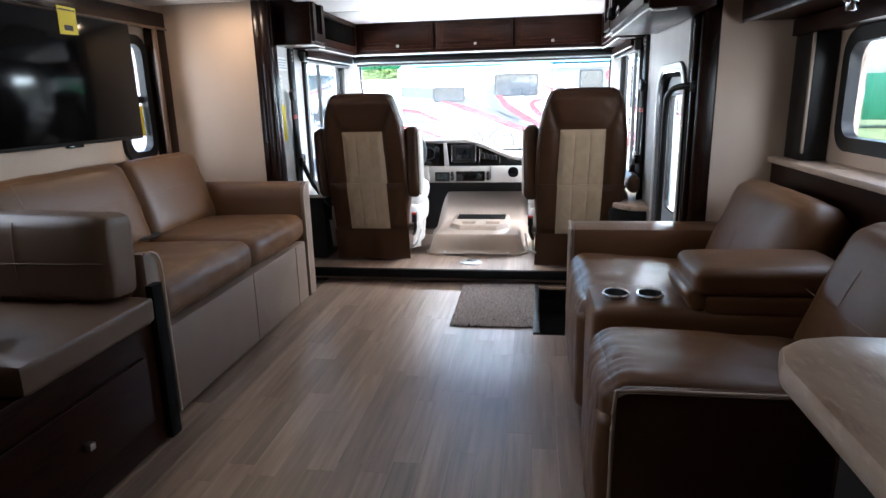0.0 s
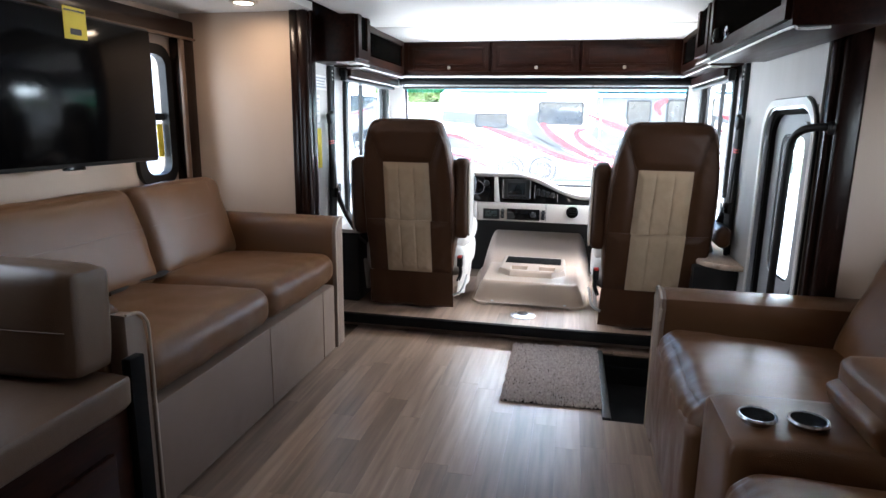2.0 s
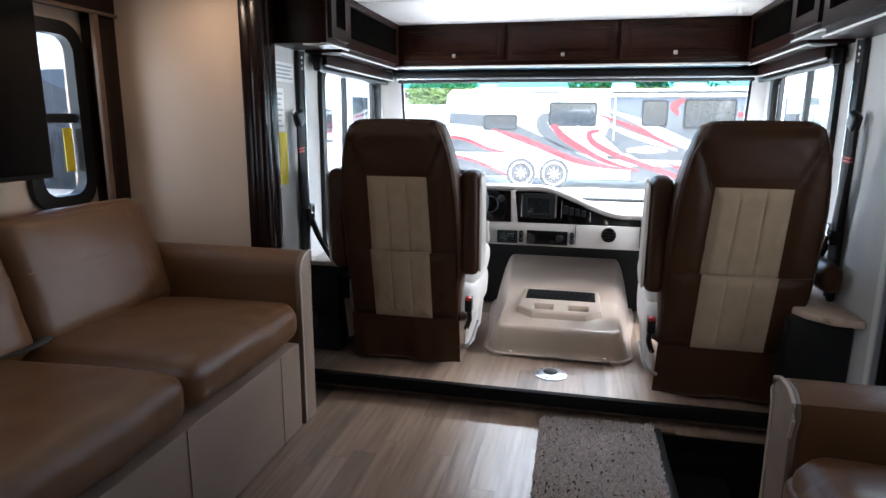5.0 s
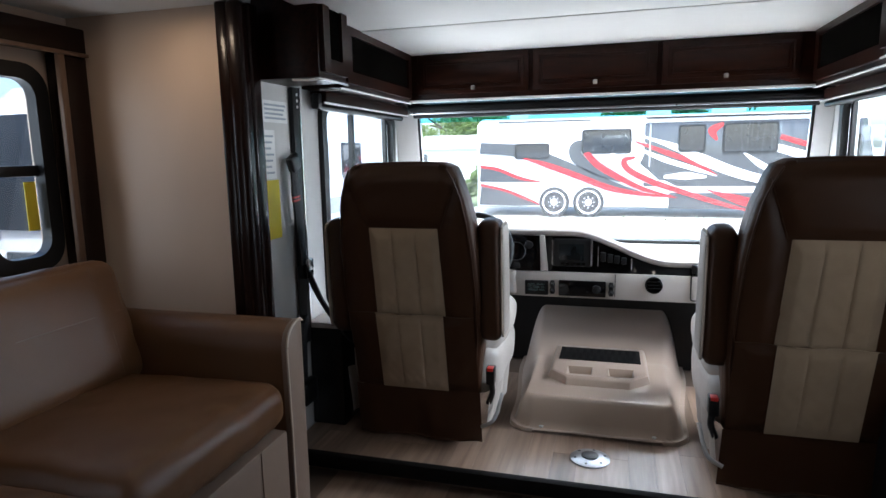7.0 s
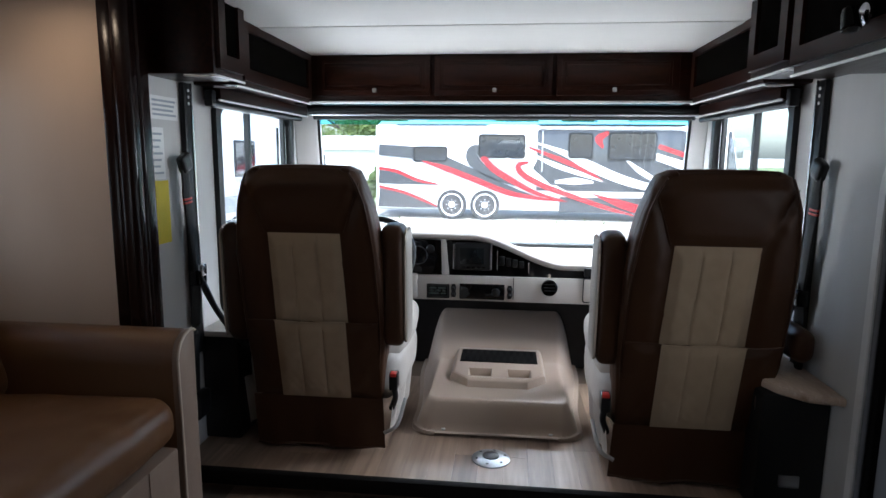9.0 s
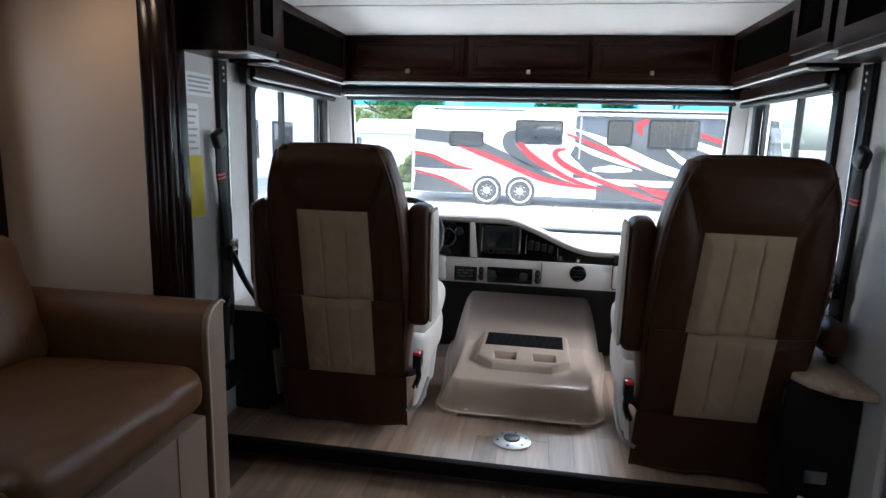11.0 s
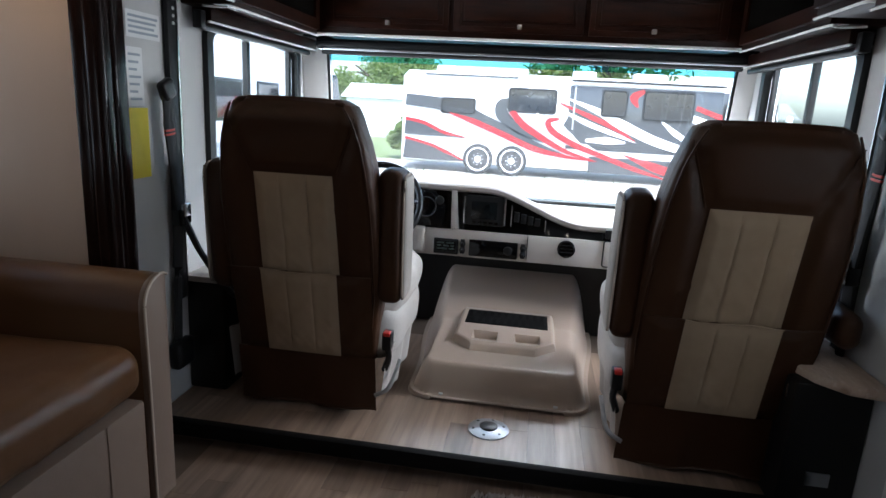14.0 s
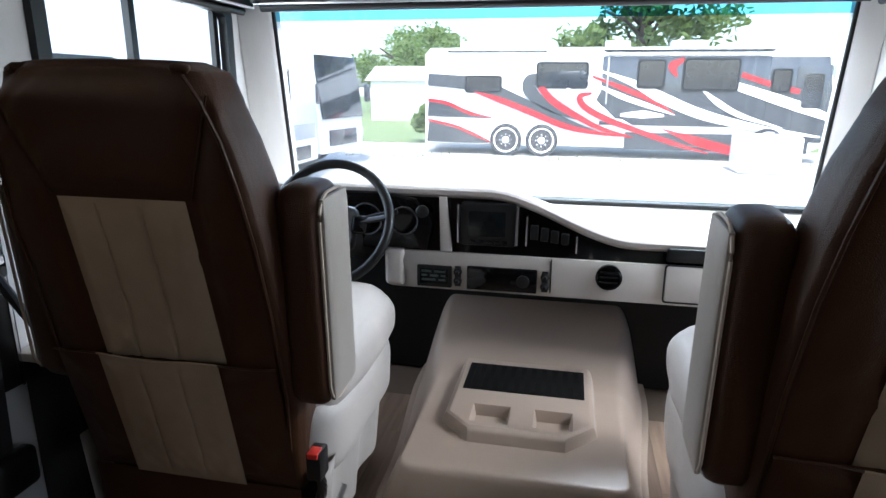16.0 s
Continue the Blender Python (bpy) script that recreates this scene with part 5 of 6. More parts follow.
# ---- valance of the television wall, and the dinette overhead ----
s = thing("sofa_valance", (-2.2, 2.6, 1.71), "dark wood valance over the slide-out windows", "valance")
part("top_board", box(SLIDE + 0.002, -2.185, 1.2, 3.69, 1.715, 1.81, 0.006), WOOD_DARK, s)
part("bottom_rail", box(-2.19, -2.175, 1.2, 3.69, 1.704, 1.718, 0.003), EDGE_WOOD, s, "brown wood edge")
# leg runs on to the end wall, its dark wood standing for shadow
part("leg", box(SLIDE + 0.002, -2.19, 3.585, 3.69, 0.90, 1.714, 0.006), WOOD_DARK, s)
part("leg_edge", box(-2.2, -2.18, 3.555, 3.584, 0.92, 1.714, 0.004), EDGE_WOOD, s, "brown wood edge")
s = thing("dinette_overhead", (-2.1, 1.4, 1.5), "dark wood overhead cabinet above the dinette", "cabinet")
part("body", box(SLIDE + 0.002, -1.96, -0.8, 1.86, 1.50, 1.856, 0.012, 3), WOOD_DARK_Y, s)

# ---- right slide: overhead cabinet and window ledge ----
s = thing("recliner_overhead", (1.2, 2.0, 1.55), "dark wood overhead cabinet above the recliners", "cabinet")
part("body", box(1.07, RSLIDE - 0.002, -0.8, 2.925, 1.55, 1.855, 0.008), WOOD_DARK_Y, s)
part("light_rail", box(1.066, 1.08, -0.8, 2.92, 1.538, 1.552, 0.003), STEEL, s)
l = part("spot_light", lathe([(0.03, 0.0), (0.03, -0.012), (0.022, -0.018), (0.02, -0.04), (0.016, -0.045)], Matrix.Translation((1.22, 2.25, 1.549)), 16), CHROME, s, "small chrome reading lamp")
s = thing("window_ledge", (1.34, 2.0, 0.9), "marble-look ledge below the recliner window", "ledge")
part("slab", box(1.24, RSLIDE - 0.002, 0.9, 2.925, 0.922, 0.948, 0.006), MARBLE, s)
part("front_board", box(1.262, 1.285, 0.9, 2.925, 0.30, 0.922), WOOD_DARK_Y, s)
s = thing("recliner_window_box", (1.36, 2.1, 1.0), "black window surround with a pale edge strip", "valance")
part("side_board", box(1.30, RSLIDE - 0.002, 2.70, 2.90, 0.942, 1.545, 0.005), BLACK, s)
part("edge_strip", box(1.292, 1.302, 2.695, 2.712, 0.98, 1.50, 0.003), PIPING, s)
part("top_board", box(1.28, RSLIDE - 0.002, 0.9, 2.9, 1.475, 1.545, 0.005), WOOD_DARK_Y, s)

# ---- entry door ----
DOOR_GREY = material("door_moulding", (0.30, 0.31, 0.33), 0.42, spots=(0.28, 0.29, 0.31), grain=0.15, grain_scale=300)
d = thing("door_1", (XR + 0.03, 3.3, -0.33), "grey entry door in a white round-topped frame with a tall window", "door", kind="structure")
y0, y1, z0, z1 = DOOR
DM, DH = (y0 + y1) / 2, (z0 + z1) / 2
f = part("frame", ring_frame(y1 - y0 + 0.06, z1 - z0 + 0.06, 0.15, 0.030, 0.040, at_x(XR - 0.016, DM, DH)), WHITE_TRIM, d, "white rounded door frame")
part("frame_bead", ring_frame(y1 - y0 + 0.07, z1 - z0 + 0.07, 0.155, 0.012, 0.010, at_x(XR - 0.010, DM, DH)), BLACK, f, "black outer seal")
part("inner_bead", ring_frame(y1 - y0 + 0.006, z1 - z0 + 0.006, 0.13, 0.016, 0.045, at_x(XR - 0.010, DM, DH)), CHROME, f, "bright inner edge")
part("gasket", ring_frame(y1 - y0 - 0.022, z1 - z0 - 0.022, 0.12, 0.022, 0.030, at_x(XR + 0.014, DM, DH)), RUBBER, d, "black door gasket")
WY, WZ, WW, WH = 3.295, 0.93, 0.28, 0.62
leaf = box(XR + 0.034, XR + 0.058, y0 + 0.012, WY - WW / 2, z0 + 0.012, z1 - 0.012)
box(XR + 0.034, XR + 0.058, WY + WW / 2, y1 - 0.012, z0 + 0.012, z1 - 0.012, bm=leaf)
box(XR + 0.034, XR + 0.058, WY - WW / 2, WY + WW / 2, z0 + 0.012, WZ - WH / 2, bm=leaf)
box(XR + 0.034, XR + 0.058, WY - WW / 2, WY + WW / 2, WZ + WH / 2, z1 - 0.012, bm=leaf)
part("leaf", leaf, DOOR_GREY, d, "grey moulded door leaf")
w = part("window_frame", ring_frame(WW + 0.11, WH + 0.11, 0.09, 0.052, 0.016, at_x(XR + 0.020, WY, WZ)), DOOR_GREY, d, "raised grey window surround")
part("window_seal", ring_frame(WW + 0.012, WH + 0.012, 0.05, 0.014, 0.022, at_x(XR + 0.024, WY, WZ)), BLACK, w)
g = part("pane", box(XR + 0.044, XR + 0.048, WY - WW / 2, WY + WW / 2, WZ - WH / 2, WZ + WH / 2), GLASS, d)
g.visible_shadow = False
s = thing("grab_handle", (XR, 2.93, 0.6), "curved black grab handle at the entry door", "handle")
part("bar", tube(curve_points([(XR - 0.004, 2.845, 1.272), (XR - 0.03, 2.86, 1.275), (XR - 0.07, 2.91, 1.265), (XR - 0.088, 2.95, 1.235), (XR - 0.092, 2.968, 1.18), (XR - 0.092, 2.978, 1.0), (XR - 0.09, 2.985, 0.83), (XR - 0.088, 2.995, 0.50), (XR - 0.06, 3.0, 0.44), (XR - 0.012, 3.0, 0.43)], 6), 0.0145, 12), BLACK, s)
part("mount", lathe([(0.024, 0.0), (0.024, 0.012), (0.016, 0.02)], Matrix.Translation((XR + 0.001, 2.845, 1.272)) @ pose(0, 0, 0, 0, -90), 14), BLACK, s)

# ---- ceiling lamps ----
def ceiling_lamp(x, y, z, watts, col=(1.0, 0.89, 0.77)):
    s = thing("ceiling_light", (x, y, z), "round warm ceiling downlight with a nickel rim, placing assumed", "ceiling light", "ceiling lights")
    part("rim", lathe([(0.07, 0.0), (0.07, -0.008), (0.055, -0.014), (0.05, -0.008)], Matrix.Translation((x, y, z)), 24), NICKEL, s)
    part("lens", lathe([(0.05, -0.006), (0.045, -0.012), (0.02, -0.015)], Matrix.Translation((x, y, z)), 20), LAMP, s)
    la = bpy.data.lights.new("downlight", "AREA")
    la.shape, la.size, la.energy, la.color = "DISK", 0.1, watts, col
    ob = new("downlight", la)
    ob.matrix_world = Matrix.Translation((x, y, z - 0.02))
    ob.parent = s
    ob.matrix_parent_inverse = s.matrix_basis.inverted()


FILL_WATTS = 0.07
# five unseen main-ceiling lights, added as fill for the room
for x, y, k in ((-0.9, 2.9, 1), (0.25, 2.9, 1), (-0.9, 1.2, 0.5), (0.25, 1.2, 0.5), (-0.3, -0.8, 0.25)):
    ceiling_lamp(x, y, 2.12, FILL_WATTS * k)
ceiling_lamp(-1.70, 3.40, 1.86, 0.20, (1.0, 0.74, 0.50))


# ---- outdoors ----
GRAVEL = material("pale_gravel", (0.42, 0.40, 0.37), 0.9, spots=(0.34, 0.32, 0.295), spot_scale=0.6, grain=0.6, grain_scale=30)
GRASS = material("grass", (0.12, 0.16, 0.05), 0.9, spots=(0.16, 0.19, 0.08), spot_scale=1.2, grain=0.8, grain_scale=40)
BODY_WHITE = material("white_gelcoat", (0.78, 0.78, 0.78), 0.2, spots=(0.74, 0.74, 0.74), spot_scale=1, coat=0.3)
BODY_GREY = material("dark_grey_paint", (0.050, 0.054, 0.060), 0.2, coat=0.5)
BODY_SILVER = material("silver_paint", (0.42, 0.43, 0.45), 0.25, coat=0.4)
BODY_RED = material("red_paint", (0.42, 0.012, 0.02), 0.22, coat=0.5)
DARK_GLASS = material("dark_side_glass", (0.02, 0.024, 0.03), 0.05, rough_var=0.02, coat=0.3, spec=0.7)
TYRE = material("tyre_rubber", (0.03, 0.03, 0.032), 0.75, grain=0.3)
ALLOY = material("polished_wheel", (0.85, 0.85, 0.86), 0.3, metal=0.15)
LEAF = material("leaves", (0.11, 0.16, 0.045), 0.6, spots=(0.15, 0.20, 0.065), spot_scale=1.5)
nt = LEAF.node_tree
thin = nt.nodes.new("ShaderNodeBsdfTranslucent")
thin.inputs["Color"].default_value = (0.22, 0.30, 0.08, 1)
both = nt.nodes.new("ShaderNodeMixShader")
both.inputs[0].default_value = 0.45
nt.links.new(nt.nodes["Principled BSDF"].outputs[0], both.inputs[1])
nt.links.new(thin.outputs[0], both.inputs[2])
nt.links.new(both.outputs[0], nt.nodes["Material Output"].inputs["Surface"])
BARK = material("bark", (0.09, 0.07, 0.055), 0.9, grain=0.6, grain_scale=20)
GREEN_PAINT = material("green_paint", (0.02, 0.16, 0.085), 0.4)

fixed("ground", box(-900, 900, -900, 900, GROUND - 0.3, GROUND), GRAVEL, "pale gravel dealer lot", "ground")
fixed("grass_strip", box(-60, 60, 27.0, 140, GROUND, GROUND + 0.03), GRASS, "grass verge behind the motorhomes", "grass")
rng = random.Random(11)
verts, faces = [], []
for k in range(350):
    x, y = rng.uniform(-9, 14), 21.9 + rng.random() ** 2 * 1.6
    h, a = 0.03 + 0.10 * rng.random() ** 2, rng.random() * 6.3
    b = len(verts)
    verts += [(x - 0.02 * math.cos(a), y - 0.02 * math.sin(a), GROUND), (x + 0.02 * math.cos(a), y + 0.02 * math.sin(a), GROUND), (x + rng.uniform(-0.06, 0.06), y, GROUND + h)]
    faces.append((b, b + 1, b + 2))
me = bpy.data.meshes.new("weeds")
me.from_pydata(verts, [], faces)
me.materials.append(GRASS)
tagged(new("weeds", me), "low weeds along the gravel edge", "weeds", "", "stuff")


def swoosh(parent, ctrl, widths, y, mat, label, dep=0.012):
    """A tapering painted band on a side that faces -y: a curve in x, z with widths along it."""
    pts = curve_points([(x, 0, z) for x, z in ctrl], 10)
    n = len(pts) - 1
    own = bmesh.new()
    top, bot = [], []
    for i, q in enumerate(pts):
        t = i / n * (len(widths) - 1)
        a = min(int(t), len(widths) - 2)
        w = widths[a] + (widths[a + 1] - widths[a]) * (t - a)
        d = (pts[min(i + 1, n)] - pts[max(i - 1, 0)]).normalized()
        nn = Vector((-d.z, 0, d.x))
        top.append(own.verts.new((q.x + nn.x * w / 2, y, q.z + nn.z * w / 2)))
        bot.append(own.verts.new((q.x - nn.x * w / 2, y, q.z - nn.z * w / 2)))
    for i in range(n):
        own.faces.new((bot[i], bot[i + 1], top[i + 1], top[i]))
    ext = bmesh.ops.extrude_face_region(own, geom=own.faces[:])
    bmesh.ops.translate(own, verts=[v for v in ext["geom"] if isinstance(v, bmesh.types.BMVert)], vec=(0, dep, 0))
    bmesh.ops.recalc_face_normals(own, faces=own.faces[:])
    return part("stripe", own, mat, parent, label)


def wheel(parent, x, y, z, r, dirn=-1):
    m = Matrix.Translation((x, y, z)) @ pose(0, 0, 0, 90, 0, 0)
    w = part("wheel", lathe([(r * 0.55, -0.10), (r * 0.95, -0.10), (r, -0.06), (r, 0.10), (r * 0.96, 0.13), (r * 0.78, 0.135), (r * 0.76, 0.12)], m, 32), TYRE, parent)
    part("rim", lathe([(r * 0.76, 0.10), (r * 0.78, 0.134), (r * 0.70, 0.128), (r * 0.64, 0.09), (r * 0.25, 0.10), (r * 0.20, 0.14), (r * 0.08, 0.15)], m, 28), ALLOY, w, "polished wheel disc")
    for k in range(8):
        a = k * math.pi / 4
        part("nut", lathe([(0.022, 0.10), (0.022, 0.135), (0.01, 0.14)], m @ Matrix.Translation((r * 0.36 * math.cos(a), r * 0.36 * math.sin(a), 0)), 6), ALLOY, w)


def motorhome():
    Y = 23.3
    s = thing("motorhome", (0.9, Y + 1.25, GROUND), "long parked motorhome in white, grey and red swooshes", "motorhome")
    x0, x1 = -4.97, 7.45
    zb, zt = GROUND + 0.34, GROUND + 3.42
    body = [(x0, zb), (x1 - 0.5, zb), (x1, zb + 0.25), (x1 + 0.05, zb + 1.3), (x1 - 0.25, zt - 0.25), (x1 - 0.7, zt), (x0 + 0.2, zt), (x0, zt - 0.2)]
    part("body", prism(body, at_y(Y), 2.5, 0.06), BODY_WHITE, s)
    # slide-out box with its awning
    part("slide_box", box(0.73, 5.58, Y - 0.03, Y + 0.1, GROUND + 1.05, zt - 0.28, 0.03), BODY_GREY, s, "dark grey slide-out room")
    part("nose_panel", prism([(5.58, zb + 0.3), (x1 - 0.05, zb + 0.3), (x1, zb + 1.3), (x1 - 0.3, zt - 0.3), (5.58, zt - 0.3)], at_y(Y - 0.02), 0.03, 0.005), BODY_GREY, s, "dark grey front side")
    part("awning", tube([(0.8, Y - 0.11, zt - 0.2), (5.55, Y - 0.11, zt - 0.2)], 0.06, 10), BODY_WHITE, s, "rolled white awning")
    part("awning_rail", box(0.73, 5.60, Y - 0.20, Y - 0.1, zt - 0.14, zt - 0.09), BLACK, s)
    part("roof_rail", box(-4.2, -1.0, Y - 0.03, Y + 0.05, zt - 0.14, zt - 0.09), BODY_GREY, s)
    for x, w in ((-3.6, 0.7), (1.2, 0.8), (3.4, 1.1)):
        part("roof_unit", cushion(w, 0.7, 0.26, 0.06, n=6, m=Matrix.Translation((x, Y + 1.2, zt + 0.12))), BODY_WHITE, s)
    # dark skirts
    part("skirt", box(1.55, 6.9, Y - 0.012, Y + 0.05, zb - 0.04, zb + 0.50), BODY_GREY, s)
    part("awning_arm", box(0.88, 0.93, Y - 0.09, Y - 0.03, 0.75, zt - 0.12, 0.01), BODY_SILVER, s, "silver awning arm")

    def U(px, pz):
        """From fractions of the side to x, z."""
        return (x0 + px * (x1 - x0), zb + pz * (zt - zb))

    def band(ctrl, widths, mat, dy, label):
        swoosh(s, ctrl, widths, Y - dy, mat, label)

    band([(-4.85, 1.48), (-3.57, 1.37), (-2.7, 1.12), (-1.45, 0.62), (-0.2, 0.14), (0.8, -0.14)], (0.38, 0.42, 0.45, 0.38, 0.23, 0.03), BODY_GREY, 0.036, "grey swoosh")
    band([(-3.29, 1.09), (-2.45, 0.84), (-1.45, 0.47), (-0.32, 0.04), (0.68, -0.15), (1.81, -0.26)], (0.04, 0.19, 0.2, 0.19, 0.12, 0.03), BODY_RED, 0.042, "red swoosh")
    band([(-4.85, 0.54), (-4.07, 0.48), (-3.45, 0.37), (-2.7, 0.27)], (0.5, 0.42, 0.2, 0.03), BODY_GREY, 0.036, "grey swoosh")
    band([(-4.85, 0.83), (-4.2, 0.72), (-3.45, 0.42), (-2.7, 0.28)], (0.1, 0.12, 0.12, 0.03), BODY_RED, 0.042, "red line")
    band([(-4.85, -0.18), (-4.07, -0.27), (-3.32, -0.4), (-2.73, -0.53)], (0.72, 0.6, 0.35, 0.05), BODY_GREY, 0.036, "grey rear skirt")
    band([(-4.85, 0.18), (-3.95, -0.02), (-3.32, -0.26), (-2.73, -0.51)], (0.09, 0.1, 0.11, 0.04), BODY_RED, 0.042, "red line")
    band([(-0.95, 1.57), (-1.47, 1.45), (-1.45, 1.09), (-0.82, 0.62), (0.0, 0.26)], (0.17, 0.42, 0.42, 0.25, 0.03), BODY_GREY, 0.036, "grey hook")
    band([(-0.95, 1.25), (-0.32, 1.05), (0.3, 0.61), (1.05, 0.2)], (0.12, 0.57, 0.55, 0.07), BODY_SILVER, 0.034, "silver fade")
    band([(-1.17, 1.26), (-0.76, 0.84), (-0.13, 0.45), (0.74, 0.02), (1.68, -0.23)], (0.2, 0.23, 0.2, 0.15, 0.04), BODY_RED, 0.042, "red swoosh")
    band([(-0.32, 1.22), (0.37, 0.82), (1.05, 0.37), (1.81, 0.02)], (0.05, 0.25, 0.28, 0.1), BODY_WHITE, 0.044, "white swoosh")
    band([(0.68, 1.05), (1.43, 0.7), (2.18, 0.27)], (0.38, 0.9, 0.12), BODY_GREY, 0.046, "grey hook centre")
    band([(0.45, 1.09), (0.1, 0.97), (0.28, 0.65), (1.0, 0.27), (2.06, -0.1), (3.06, -0.43), (4.12, -0.72)], (0.07, 0.2, 0.21, 0.2, 0.17, 0.15, 0.04), BODY_RED, 0.050, "red hook")
    band([(0.45, 1.59), (1.43, 1.22), (2.31, 0.87), (2.99, 0.47)], (0.05, 0.16, 0.15, 0.03), BODY_RED, 0.050, "red swoosh")
    band([(0.55, 1.8), (1.68, 1.4), (2.56, 0.97), (3.81, 0.47), (5.43, 0.1), (7.18, -0.14)], (0.03, 0.2, 0.33, 0.3, 0.2, 0.05), BODY_WHITE, 0.052, "white swoosh")
    band([(0.3, 1.47), (1.3, 1.02), (2.18, 0.72), (3.0, 0.45)], (0.03, 0.17, 0.15, 0.03), BODY_WHITE, 0.048, "white swoosh")
    band([(3.74, 1.2), (4.24, 0.82), (4.93, 0.45), (6.12, 0.1)], (0.05, 0.19, 0.15, 0.03), BODY_WHITE, 0.054, "white swoosh")
    band([(4.71, 1.32), (5.8, 0.97), (6.55, 0.72), (7.8, 0.27)], (0.23, 0.3, 0.3, 0.15), BODY_WHITE, 0.054, "white swoosh")
    band([(4.8, 1.66), (5.68, 1.37), (6.46, 1.17)], (0.15, 0.16, 0.15), BODY_RED, 0.056, "red swoosh")
    band([(3.13, 2.12), (2.81, 1.9), (2.95, 1.59)], (0.12, 0.28, 0.07), BODY_RED, 0.056, "red mark")
    band([(2.68, 0.01), (3.68, -0.33), (4.49, -0.55), (5.24, -0.73)], (0.03, 0.28, 0.3, 0.2), BODY_RED, 0.056, "red swoosh")
    band([(1.38, 0.42), (2.06, 0.45), (2.68, 0.42)], (0.1, 0.25, 0.07), BODY_WHITE, 0.058, "plain white name plate")
    band([(-2.2, 2.32), (-1.45, 2.22), (-0.45, 1.92), (0.8, 1.52)], (0.03, 0.11, 0.11, 0.03), BODY_SILVER, 0.034, "silver line")
    # windows
    for xa, xb, za, zb2, dy in ((-3.62, -2.40, 1.06, 1.61, 0.04), (-1.31, 0.32, 1.21, 2.03, 0.04), (1.78, 2.62, 1.23, 2.10, 0.08), (3.12, 4.74, 1.17, 2.13, 0.08), (5.63, 6.2, 1.14, 1.83, 0.06)):
        w = part("window", prism(round_rect(xb - xa, zb2 - za, 0.1), at_y(Y - dy, (xa + xb) / 2, (za + zb2) / 2), 0.05), BLACK, s)
        part("pane", prism(round_rect(xb - xa - 0.12, zb2 - za - 0.12, 0.07), at_y(Y - dy - 0.006, (xa + xb) / 2, (za + zb2) / 2), 0.01), DARK_GLASS, w, "dark reflecting pane")
    (xa, za), (xb, zb2) = U(0.91, 0.10), U(0.985, 0.83)
    dd = part("door", prism(round_rect(xb - xa, zb2 - za, 0.1), at_y(Y - 0.05, (xa + xb) / 2, (za + zb2) / 2), 0.05, 0.006), BODY_GREY, s)
    part("door_window", prism(round_rect(0.55, 1.0, 0.1), at_y(Y - 0.06, (xa + xb) / 2, zb2 - 0.75), 0.02), DARK_GLASS, dd)
    part("mirror", cushion(0.16, 0.25, 0.5, 0.06, n=6, m=Matrix.Translation((x1 + 0.15, Y - 0.22, zb + 1.9))), BODY_WHITE, s)
    for x in (-2.22, -1.05):
        wheel(s, x, Y + 0.03, GROUND + 0.52, 0.52)
    wheel(s, 5.72, Y + 0.03, GROUND + 0.52, 0.52)


motorhome()


def side_coach(x, y, length, rz, label, stripe, high=3.4):
    """A plainer parked motorhome: front at its local -y end."""
    s = thing("parked_motorhome", (x, y, GROUND), label, "motorhome")
    m = Matrix.Translation((x, y, GROUND)) @ pose(0, 0, 0, 0, 0, rz)
    prof = [(0.0, 0.45), (length, 0.45), (length, high), (0.7, high), (0.28, high - 0.35), (0.02, 1.5)]
    part("body", turned(prism(prof, Matrix(((0, 0, 1, -1.25), (1, 0, 0, 0), (0, 1, 0, 0), (0, 0, 0, 1))), 2.5, 0.08), m), BODY_WHITE, s)
    part("windscreen", turned(pane_y(-1.12, 1.12, 0.0, 1.35, 0.24, high - 0.42, 0.04), m @ Matrix.Translation((0, -0.07, 0))), DARK_GLASS, s, "dark reflecting windscreen")
    part("grille", turned(box(-0.75, 0.75, -0.05, 0.05, 0.62, 1.05, 0.03), m), BODY_GREY, s)
    for sg in (-1, 1):
        part("headlight", turned(cushion(0.36, 0.1, 0.26, 0.05, n=5), m @ Matrix.Translation((sg * 0.98, -0.0, 0.92))), ALLOY, s)
        part("mirror", turned(cushion(0.22, 0.14, 0.5, 0.05, n=5), m @ Matrix.Translation((sg * 1.45, -0.05, 2.0))), BODY_GREY, s)
        part("stripe", turned(box(sg * 1.25 - 0.01, sg * 1.25 + 0.01, 1.0, length - 0.2, 1.0, 1.35), m), stripe, s)
        part("stripe", turned(box(sg * 1.25 - 0.012, sg * 1.25 + 0.012, 0.6, length - 0.5, 0.55, 0.85), m), BODY_GREY, s)
        for k in range(4):
            a = 1.2 + k * (length - 2) / 4
            w = part("window", turned(box(sg * 1.25 - 0.02, sg * 1.25 + 0.02, a, a + 1.1, 1.75, 2.55, 0.015), m), BLACK, s)
            part("pane", turned(box(sg * 1.25 - 0.025, sg * 1.25 + 0.025, a + 0.06, a + 1.04, 1.81, 2.49), m), DARK_GLASS, w)
        for a in (1.6, length - 2.6):
            mm = m @ Matrix.Translation((sg * 1.14, a, 0.48)) @ pose(0, 0, 0, 0, 90 * sg, 0)
            w = part("wheel", lathe([(0.28, -0.1), (0.48, -0.08), (0.48, 0.1), (0.30, 0.13)], mm, 24), TYRE, s)
            part("rim", lathe([(0.29, 0.08), (0.29, 0.132), (0.1, 0.10), (0.05, 0.14)], mm, 20), ALLOY, w)
    return s


